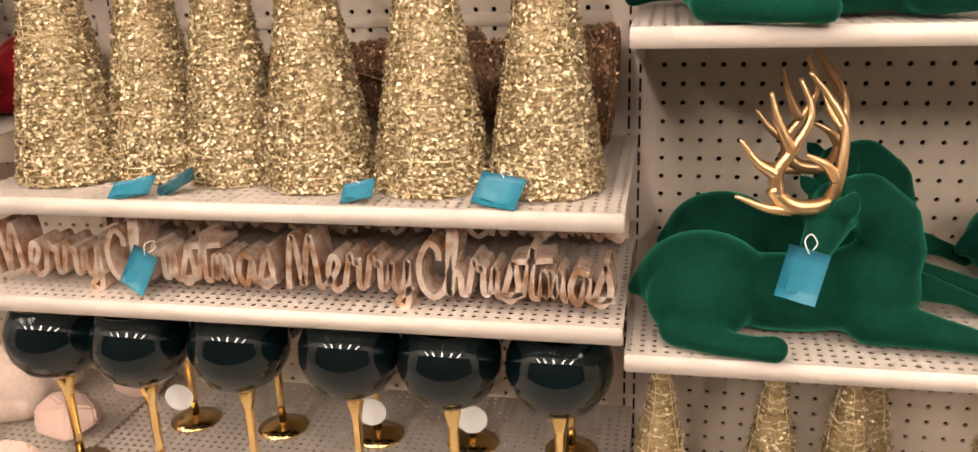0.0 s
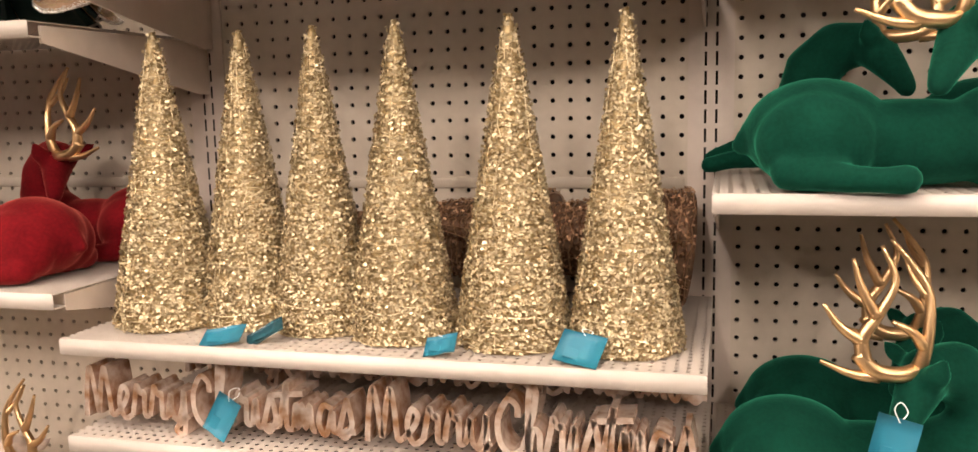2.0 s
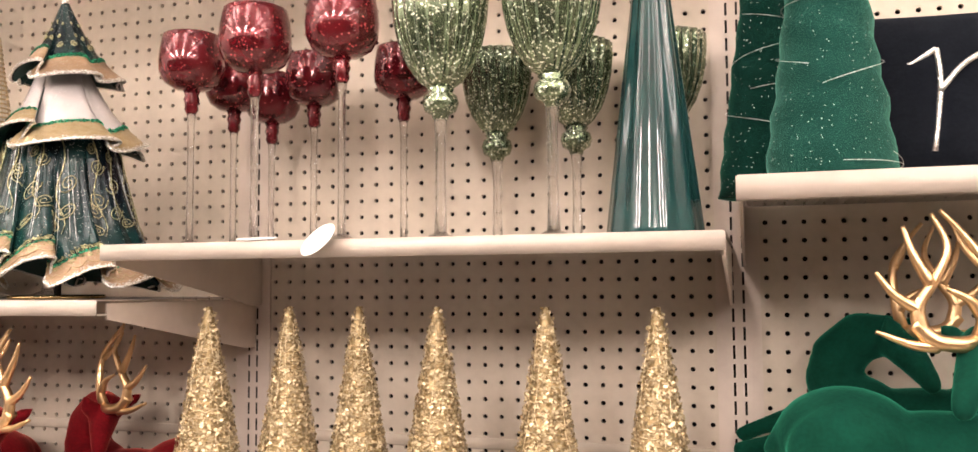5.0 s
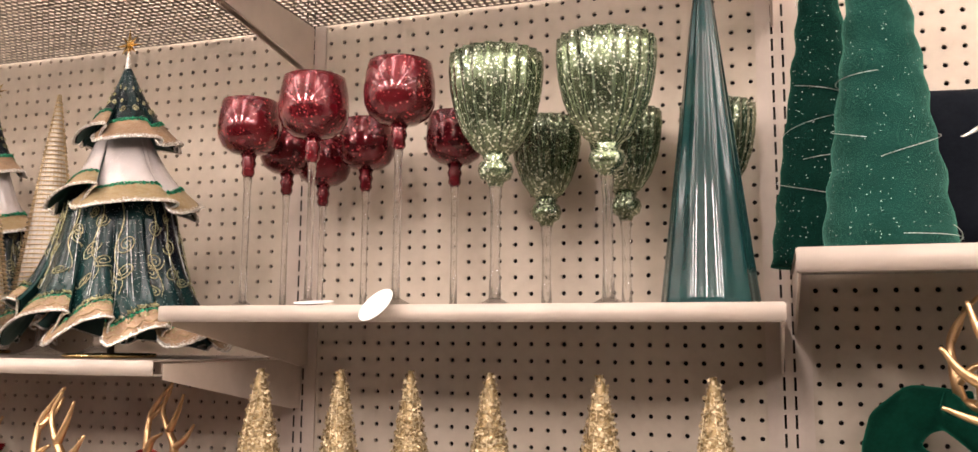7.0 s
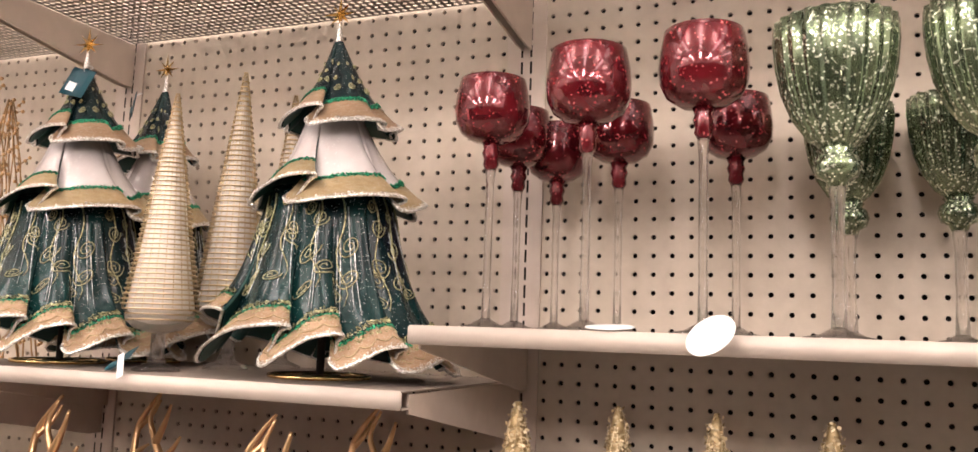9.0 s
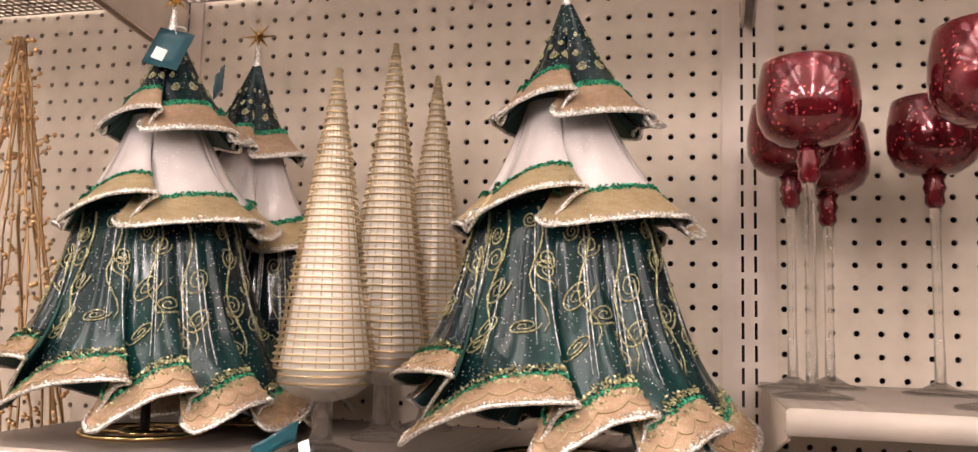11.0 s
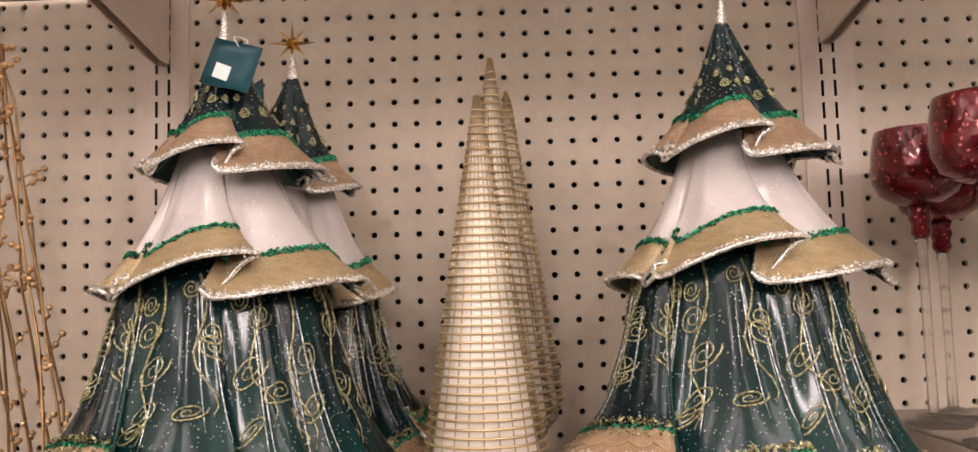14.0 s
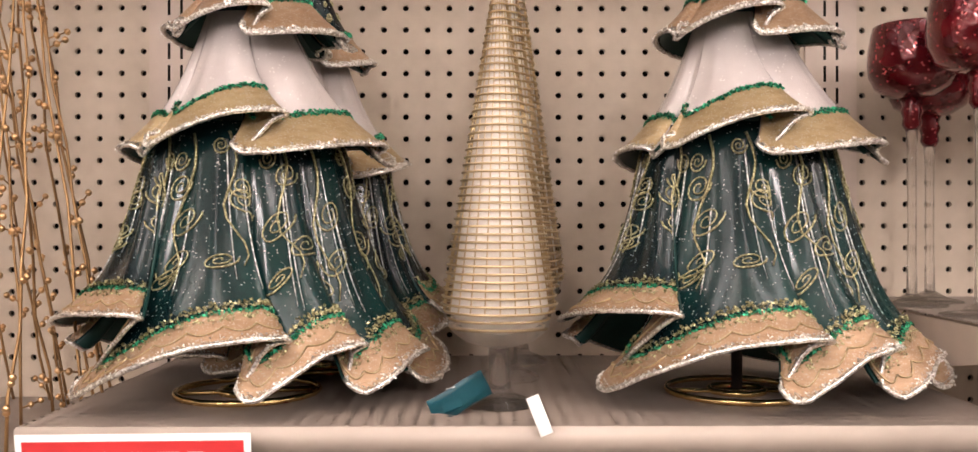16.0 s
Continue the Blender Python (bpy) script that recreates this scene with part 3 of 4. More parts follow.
dark = goblet("dark", 0.140, 0.108, 0.064, "dark green glass goblet on brass stem", "dark goblets")
dark.matrix_basis = pose(0.019, -0.27, S4)
for x, y in ((0.147, -0.275), (0.283, -0.27), (0.431, -0.27), (0.559, -0.275), (0.691, -0.275), (0.12, -0.14), (0.262, -0.14), (0.41, -0.14), (0.55, -0.14), (0.69, -0.14)):
    copy_thing(dark, pose(x, y, S4, 0, 0, x * 700))
for i, (x, y, b, h, r) in enumerate(((0.042, -0.235, 0.219, 0.078, 0.0450), (0.175, -0.288, 0.222, 0.083, 0.0465), (0.297, -0.285, 0.232, 0.083, 0.0465), (0.036, -0.122, 0.212, 0.076, 0.0430), (0.076, -0.080, 0.199, 0.076, 0.0430), (0.170, -0.12, 0.212, 0.076, 0.0430), (0.312, -0.12, 0.212, 0.076, 0.0430))):
    g = goblet("red", b, h, r, "red mercury glass goblet on clear stem", "red goblets")
    g.matrix_basis = pose(x, y, S1, 0, 0, 37 * i)
for i, (x, y, b, h, r) in enumerate(((0.424, -0.275, 0.184, 0.130, 0.0580), (0.563, -0.275, 0.190, 0.130, 0.0590), (0.437, -0.075, 0.160, 0.119, 0.050), (0.552, -0.075, 0.164, 0.119, 0.051), (0.680, -0.075, 0.164, 0.119, 0.050))):
    g = goblet("green", b, h, r, "green ribbed mercury glass goblet on clear stem", "green goblets")
    g.matrix_basis = pose(x, y, S1, 0, 0, 7 * i)


def disc(m, label, r=0.024):
    ob = thing("price_disc", label, "price label", "price discs")
    part("disc", lathe([(r * 0.98, 0), (r, 0.0004), (r, 0.0012), (r * 0.98, 0.0016)], 36), PAPER, ob, smooth=False)
    ob.matrix_basis = m


disc(pose(0.318, -0.384, S1 - 0.001, 42, -30, 0), "round white price label hanging over shelf edge")
disc(pose(0.218, -0.348, S1 + 0.004, 6, 0, 0), "round white price label lying on shelf")
for x in (0.405, 0.545, 0.118):
    disc(pose(x + 0.02, -0.20, S4 + 0.075, 88, 0, 10), "round white price label hanging by a brass stem", 0.02)

# ---- things: glazed and velvet cones ----


def glazed_cone():
    ob = thing("glazed_cone", "glossy teal fluted ceramic cone tree on shelf", "cone tree")
    prof = [(0.053, 0.0), (0.055, 0.003), (0.054, 0.010)] + [(0.054 * (1 - t) + 0.002 * t, 0.010 + 0.44 * t) for t in (0.15, 0.3, 0.45, 0.6, 0.75, 0.9, 1.0)]
    part("cone", lathe(prof, 120, 0.03, 10), TEAL_GLAZE, ob)
    ob.matrix_basis = pose(0.676, -0.25, S1)


def velvet_cone(h, r, mat, label, m, seed):
    """A cone wrapped in gathered velvet with fine glitter thread wound over it."""
    q = random.Random(seed)
    ob = thing("velvet_cone", label, "cone tree", "velvet cones")
    v, f, seg, rows = [], [], 48, 46
    for j in range(rows + 1):
        t = j / rows
        for i in range(seg):
            a = 2 * math.pi * i / seg
            fold = 0.0030 * noise.noise(Vector((math.cos(a) * 1.3 + seed, math.sin(a) * 1.3, t * 16))) + 0.0016 * math.sin(t * 70 + 3 * math.sin(a + seed))
            rr = max(0.001, r * (1 - t) + 0.003 + fold)
            v.append((rr * math.cos(a), rr * math.sin(a), h * t))
    for j in range(rows):
        for i in range(seg):
            k = (i + 1) % seg
            f.append((j * seg + i, j * seg + k, j * seg + seg + k, j * seg + seg + i))
    f.append(tuple(reversed(range(seg))))
    part("velvet_wrap", (v, f), mat, ob)
    threads = []
    for k in range(9):
        a0, t0, rise = q.uniform(0, 6.28), q.uniform(0.03, 0.75), q.uniform(-0.10, 0.12)
        pts = []
        for s in range(22):
            t = min(0.96, max(0.02, t0 + rise * s / 21))
            a, rr = a0 + s * 0.14, r * (1 - t) + 0.0062
            pts.append(Vector((rr * math.cos(a), rr * math.sin(a), h * t)))
        threads.append(tube(pts, 0.0004, seg=4))
    tagged(part("glitter_thread", join(*threads), SILVER, ob, "fine silver glitter thread"), kind="stuff")
    ob.matrix_basis = m


glazed_cone()
velvet_cone(0.50, 0.066, VELVET, "green velvet wrapped cone tree with glitter thread", pose(0.866, -0.262, D0), 1)
velvet_cone(0.50, 0.066, VELVET_DARK, "dark green velvet wrapped cone tree", pose(0.812, -0.135, D0), 2)


def pillow():
    ob = thing("pillow", "black velvet pillow with silver glitter lettering", "pillow")
    v, f, n = [], [], 18
    for side in (-1, 1):
        for j in range(n + 1):
            for i in range(n + 1):
                a, b = i / n * 2 - 1, j / n * 2 - 1
                puff = 0.042 * (max(0.0, (1 - a ** 4) * (1 - b ** 4))) ** 0.55
                pull = 1 - 0.05 * (1 - b * b) * abs(a) - 0.0
                v.append((0.17 * a * pull, side * puff, 0.115 * b * (1 - 0.05 * (1 - a * a) * abs(b))))
    m = (n + 1) ** 2
    for j in range(n):
        for i in range(n):
            a = j * (n + 1) + i
            f += [(a, a + 1, a + n + 2, a + n + 1), (m + a, m + a + n + 1, m + a + n + 2, m + a + 1)]
    part("cushion", (v, f), BLACK_CLOTH, ob)
    strokes = [
        spline([(-0.125, -0.026, 0.046), (-0.118, -0.031, 0.032), (-0.095, -0.036, 0.034), (-0.066, -0.041, 0.050)]),
        spline([(-0.066, -0.041, 0.050), (-0.064, -0.043, 0.012), (-0.068, -0.040, -0.030), (-0.074, -0.036, -0.074)]),
        spline([(-0.066, -0.043, -0.004), (-0.040, -0.046, 0.026), (-0.010, -0.048, 0.044)]),
    ]
    part("lettering", join(*[tube(s, 0.0034, seg=8) for s in strokes]), SILVER, ob, "silver glitter script stroke")
    ob.matrix_basis = pose(1.062, -0.105, D0 + 0.113, -8, 0, 0)


pillow()

# ---- things: flocked deer ----


def ball(bm, c, r):
    s = bmesh.ops.create_icosphere(bm, subdivisions=3, radius=1.0)
    bmesh.ops.transform(bm, matrix=Matrix.Translation(c) @ Matrix.Diagonal((*r, 1)), verts=s["verts"])


def limb(bm, stops):
    """Overlapping balls along a limb: stops are (x, y, z, radius)."""
    for a, b in zip(stops, stops[1:]):
        n = max(2, int((Vector(b[:3]) - Vector(a[:3])).length / (0.35 * min(a[3], b[3]))))
        for i in range(n + 1):
            t = i / n
            p = [a[k] + (b[k] - a[k]) * t for k in range(4)]
            s = bmesh.ops.create_icosphere(bm, subdivisions=2, radius=p[3])
            bmesh.ops.translate(bm, vec=p[:3], verts=s["verts"])


def deer_mesh():
    bm = bmesh.new()
    ball(bm, (0.062, 0.0, 0.054), (0.070, 0.058, 0.054))
    ball(bm, (0.150, 0.0, 0.044), (0.105, 0.046, 0.042))
    ball(bm, (0.226, 0.0, 0.050), (0.056, 0.046, 0.050))
    ball(bm, (0.058, -0.036, 0.046), (0.056, 0.034, 0.048))
    ball(bm, (0.058, 0.036, 0.046), (0.056, 0.034, 0.048))
    limb(bm, [(0.234, 0.004, 0.056, 0.043), (0.250, 0.008, 0.092, 0.035), (0.244, 0.006, 0.122, 0.033), (0.219, -0.002, 0.146, 0.031), (0.188, -0.020, 0.149, 0.025)])
    limb(bm, [(0.182, -0.034, 0.142, 0.024), (0.168, -0.056, 0.122, 0.0180), (0.156, -0.074, 0.102, 0.0125), (0.154, -0.077, 0.097, 0.0115)])
    limb(bm, [(0.182, -0.050, 0.146, 0.007), (0.190, -0.058, 0.156, 0.013), (0.196, -0.062, 0.172, 0.004)])
    limb(bm, [(0.174, -0.010, 0.150, 0.006), (0.164, 0.006, 0.160, 0.010), (0.156, 0.014, 0.168, 0.004)])
    limb(bm, [(0.034, -0.056, 0.020, 0.019), (0.075, -0.074, 0.016, 0.0145), (0.112, -0.080, 0.014, 0.0125), (0.130, -0.082, 0.015, 0.015)])
    limb(bm, [(0.034, 0.056, 0.020, 0.019), (0.085, 0.074, 0.016, 0.0145), (0.130, 0.080, 0.014, 0.0125)])
    limb(bm, [(0.228, -0.030, 0.030, 0.028), (0.284, -0.046, 0.026, 0.018), (0.336, -0.052, 0.018, 0.0115), (0.362, -0.054, 0.012, 0.011)])
    limb(bm, [(0.238, 0.030, 0.036, 0.028), (0.290, 0.044, 0.040, 0.017), (0.334, 0.050, 0.026, 0.011), (0.360, 0.052, 0.014, 0.011)])
    limb(bm, [(0.004, 0, 0.062, 0.012), (-0.010, 0, 0.042, 0.010)])
    me = bpy.data.meshes.new("deer_form")
    bm.to_mesh(me)
    bm.free()
    ob = new("deer_form", me)
    rm = ob.modifiers.new("merge", "REMESH")
    rm.mode, rm.voxel_size = "VOXEL", 0.0042
    sm = ob.modifiers.new("soften", "SMOOTH")
    sm.factor, sm.iterations = 0.5, 7
    done = bpy.data.meshes.new_from_object(ob.evaluated_get(bpy.context.evaluated_depsgraph_get()))
    v = [tuple(p.co) for p in done.vertices]
    f = [tuple(p.vertices) for p in done.polygons]
    bpy.data.objects.remove(ob)
    bpy.data.meshes.remove(me)
    bpy.data.meshes.remove(done)
    horns = []
    def horn(r0, r1, *pts):
        horns.append(tube(spline(pts), r0 * 1.12, r1 * 1.1, 10))

    horn(0.0070, 0.0072, (0.176, -0.042, 0.156), (0.158, -0.052, 0.154), (0.136, -0.056, 0.158), (0.120, -0.056, 0.174))
    horn(0.0072, 0.0018, (0.126, -0.056, 0.166), (0.124, -0.056, 0.190), (0.140, -0.053, 0.216), (0.152, -0.050, 0.246), (0.140, -0.046, 0.278))
    horn(0.0062, 0.0018, (0.140, -0.054, 0.152), (0.116, -0.058, 0.154), (0.086, -0.060, 0.166))
    horn(0.0062, 0.0018, (0.125, -0.056, 0.186), (0.104, -0.058, 0.200), (0.088, -0.058, 0.222))
    horn(0.0058, 0.0018, (0.136, -0.054, 0.210), (0.122, -0.054, 0.238), (0.114, -0.052, 0.266))
    horn(0.0070, 0.0020, (0.176, -0.040, 0.156), (0.180, -0.044, 0.170), (0.184, -0.044, 0.194), (0.184, -0.038, 0.232), (0.168, -0.034, 0.260), (0.150, -0.032, 0.282))
    horn(0.0062, 0.0018, (0.181, -0.044, 0.180), (0.168, -0.050, 0.196), (0.150, -0.052, 0.206))
    horn(0.0050, 0.0018, (0.184, -0.038, 0.228), (0.172, -0.026, 0.246), (0.164, -0.018, 0.268))
    body, sides = bpy.data.meshes.new("body"), []
    body.from_pydata(v, [], f)
    body.materials.append(GREEN_FLOCK)
    body.shade_smooth()
    for tines in (horns[:5], horns[5:]):
        me = bpy.data.meshes.new("antler")
        me.from_pydata(*(lambda g: (g[0], [], g[1]))(join(*tines)))
        me.materials.append(ANTLER)
        me.shade_smooth()
        sides.append(me)
    return body, sides


DEER, ANTLERS = deer_mesh()
DEER_RED, DEER_CREAM = DEER.copy(), DEER.copy()
DEER_RED.materials[0], DEER_CREAM.materials[0] = RED_FLOCK, CREAM_FLOCK


def deer(me, m, label, group, mirror=False):
    ob = thing("deer_figurine", label, "deer figurine", group)
    new("body", me).parent = ob
    for side in ANTLERS:
        horn = new("antler", side)
        horn.parent = ob
        tagged(horn, "gold branching antler")
    ob.matrix_basis = m @ Matrix.Diagonal((-1 if mirror else 1, 1, 1, 1))


G = "green flocked reclining deer figurine with gold antlers on shelf"
deer(DEER, pose(0.787, -0.285, D2), G, "green deer")
deer(DEER, pose(0.815, -0.128, D2), G, "green deer")
deer(DEER, pose(1.165, -0.12, D2), G, "green deer")
deer(DEER, pose(0.806, -0.298, D1), G, "green deer")
deer(DEER, pose(1.125, -0.095, D1), G, "green deer", True)
deer(DEER, pose(1.20, -0.235, D1), G, "green deer")
R_LABEL = "red flocked reclining deer figurine with gold antlers on shelf"
deer(DEER_RED, pose(-0.040, -0.272, L2), R_LABEL, "red deer", True)
deer(DEER_RED, pose(0.0, -0.095, L2), R_LABEL, "red deer", True)
deer(DEER_RED, pose(-0.40, -0.25, L2), R_LABEL, "red deer", True)
deer(DEER_RED, pose(-0.37, -0.095, L2), R_LABEL, "red deer", True)
C_LABEL = "cream flocked reclining deer figurine with gold antlers on base shelf"
deer(DEER_CREAM, pose(-0.105, -0.33, L4), C_LABEL, "cream deer", True)
deer(DEER_CREAM, pose(-0.110, -0.12, L4), C_LABEL, "cream deer", True)
tag(0.037, 0.052, TAG, "teal hang tag looped on deer antler", pose(0.936, -0.376, D2 + 0.098, -6, 14, 6))


def stone(c, s, seed):
    q = random.Random(seed)
    bm = bmesh.new()
    for _ in range(20):
        d = Vector((q.gauss(0, 1), q.gauss(0, 1), q.gauss(0, 1))).normalized()
        bm.verts.new((d.x * s, d.y * s * 0.8, d.z * s * 0.75))
    hull = bmesh.ops.convex_hull(bm, input=bm.verts)
    bmesh.ops.delete(bm, geom=[v for v in bm.verts if not v.link_faces], context="VERTS")
    bmesh.ops.bevel(bm, geom=list(bm.edges), offset=s * 0.06, segments=2, affect="EDGES")
    low = min(v.co.z for v in bm.verts)
    ob = part("decorative_stone", bm, PINK_STONE, smooth=False)
    tagged(ob, "blush pink faceted decorative stone on base shelf", "stone", "blush stones")
    ob.matrix_basis = pose(c[0], c[1], L4 - low)


for i, (x, y, s) in enumerate(((-0.032, -0.33, 0.048), (-0.036, -0.205, 0.054), (0.000, -0.080, 0.046))):
    stone((x - 0.01, y), s, 20 + i)

# ---- things: ruffled metal trees ----


def tier_form(r0, z0, r1, lobes, bell=1.0, flat=0.80):
    """A tier of overlapping flutes. Each lobe runs from a low curled start to a raised end
    (degrees round from the front), and then folds back beneath itself to the next start."""
    knots = []
    for i, (a, b, low, high) in enumerate(lobes):
        before = lobes[i - 1][1] - (360 if i == 0 else 0)
        after = lobes[(i + 1) % len(lobes)][0] + (360 if i == len(lobes) - 1 else 0)
        m0, m1, w = (before + a) / 2, (b + after) / 2, b - a
        tuck = min(12.0, max(3.0, b - after))
        for k, deg, rad, z in (
            (0.0, a + 0.05 * w, 0.89, low + 0.34 * (high - low)), (0.06, a - 1, 0.94, low + 0.009), (0.12, a + 0.03 * w, 0.99, low + 0.001),
            (0.22, a + 0.14 * w, 1.03, low + 0.02 * (high - low)), (0.40, a + 0.36 * w, 1.04, low + 0.42 * (high - low)),
            (0.60, a + 0.64 * w, 1.02, low + 0.86 * (high - low)), (0.80, b - 0.08 * w, 1.01, high), (0.90, b, 0.96, high - 0.003), (0.96, b - 0.5 * tuck, 0.91, high - 0.008)):
            knots.append((m0 + (m1 - m0) * k, deg, rad * r1, z))
    n = len(knots)
    span = [(knots[j - n][0] - 360,) + (knots[j][1] - 360,) + knots[j][2:] for j in (n - 2, n - 1)] + knots + [(knots[j][0] + 360, knots[j][1] + 360) + knots[j][2:] for j in (0, 1, 2)]
    table = []
    steps = 720
    first = span[2][0]
    j = 2
    for i in range(steps + 1):
        u = first + 360 * i / steps
        while j < n + 1 and span[j + 1][0] <= u:
            j += 1
        p0, p1, p2, p3 = (Vector(q[1:]) for q in span[j - 1:j + 3])
        t = min(1.0, max(0.0, (u - span[j][0]) / (span[j + 1][0] - span[j][0])))
        h = 0.5 * (2 * p1 + (p2 - p0) * t + (2 * p0 - 5 * p1 + 4 * p2 - p3) * t * t + (3 * p1 - p0 - 3 * p2 + p3) * t ** 3)
        table.append((u, h.x, h.y, h.z))
    return r0, z0, table, bell, flat


def surface(th, s, tier):
    """A point on a fluted tier: th round it, s from its top (0) to its hem (1)."""
    r0, z0, table, bell, flat = tier
    x = (th / (2 * math.pi)) % 1.0 * 720
    i = min(719, int(x))
    k = x - i
    u, deg, rad, z = (table[i][c] + (table[i + 1][c] - table[i][c]) * k for c in range(4))
    ang = math.radians(u + (deg - u) * s ** 1.6)
    flute = 4 * s * (1 - s) * (0.016 * math.cos(math.radians(u) * 19) + 0.009 * math.cos(math.radians(u) * 31 + 1.0))
    r = r0 + (rad - r0) * (0.64 * s ** bell + 0.36 * s ** 4)
    r *= 1 + (flute if bell < 1 else 0.3 * flute)
    drop = s + 0.10 * math.sin(math.pi * s) * (1 if bell < 1 else 0)
    return Vector((0.010 * s + r * math.sin(ang), -flat * r * math.cos(ang), z0 + (z - z0) * min(1.0, drop) if s < 1 else z))


def outward(p):
    return Vector((p.x, p.y, 0)).normalized()


def on_tier(tier, th, s, lift):
    p = surface(th, s, tier)
    return p + outward(p) * lift


def skin(tier, s0, s1, rows, lift=0.0, seg=360, zig=0.0, zn=0):
    v, f = [], []
    for j in range(rows + 1):
        for i in range(seg):
            th = 2 * math.pi * i / seg
            s = s0 + (s1 - s0) * j / rows + zig * math.sin(zn * th)
            p = surface(th, s, tier)
            v.append(tuple(p + outward(p) * lift))
    for j in range(rows):
        for i in range(seg):
            k = (i + 1) % seg
            f.append((j * seg + i, j * seg + seg + i, j * seg + seg + k, j * seg + k))
    return v, f


def rim_bar(tier, s, rad, lift=0.0, seg=400, jitter=0.0):
    q = random.Random(4)
    pts = []
    for i in range(seg + 1):
        th = 2 * math.pi * i / seg
        p = surface(th, s + jitter * q.uniform(-1, 1), tier)
        pts.append(p + outward(p) * lift)
    return tube(pts, rad, seg=6)


def grit(tier, s, spread, count, size, seed):
    """A ragged line of glitter grains round a tier."""
    q = random.Random(seed)
    v, f = [], []
    for _ in range(count):
        th, d = q.uniform(0, 2 * math.pi), max(-1.6, min(1.6, q.gauss(0, 0.6)))
        p = surface(th, min(1.0, s + spread * d), tier)
        p = p + outward(p) * q.uniform(0.001, 0.0035)
        rot = Euler((q.uniform(-1, 1), q.uniform(-1, 1), math.atan2(p.y, p.x) + q.uniform(-0.8, 0.8))).to_matrix()
        a, b, n = size * q.uniform(0.5, 1.2), size * q.uniform(0.4, 0.9), len(v)
        v += [tuple(p + rot @ Vector(c)) for c in ((0, -a, -b), (0.0008, a, -b), (0, a, b), (-0.0008, -a, b))]
        f.append((n, n + 1, n + 2, n + 3))
    return v, f


def scroll(tier, th0, s0, size, hand):
    """A spiral tendril lying on a tier."""
    pts = []
    for k in range(34):
        a = k / 33 * 4.2 * math.pi
        q = size * (1 - k / 36)
        th = th0 + hand * q * math.cos(a) / 0.10
        s = s0 + q * math.sin(a) / 0.24
        p = surface(th, max(0.03, min(0.97, s)), tier)
        pts.append(p + outward(p) * 0.0014)
    return tube(pts, 0.0009, 0.0005, 4)


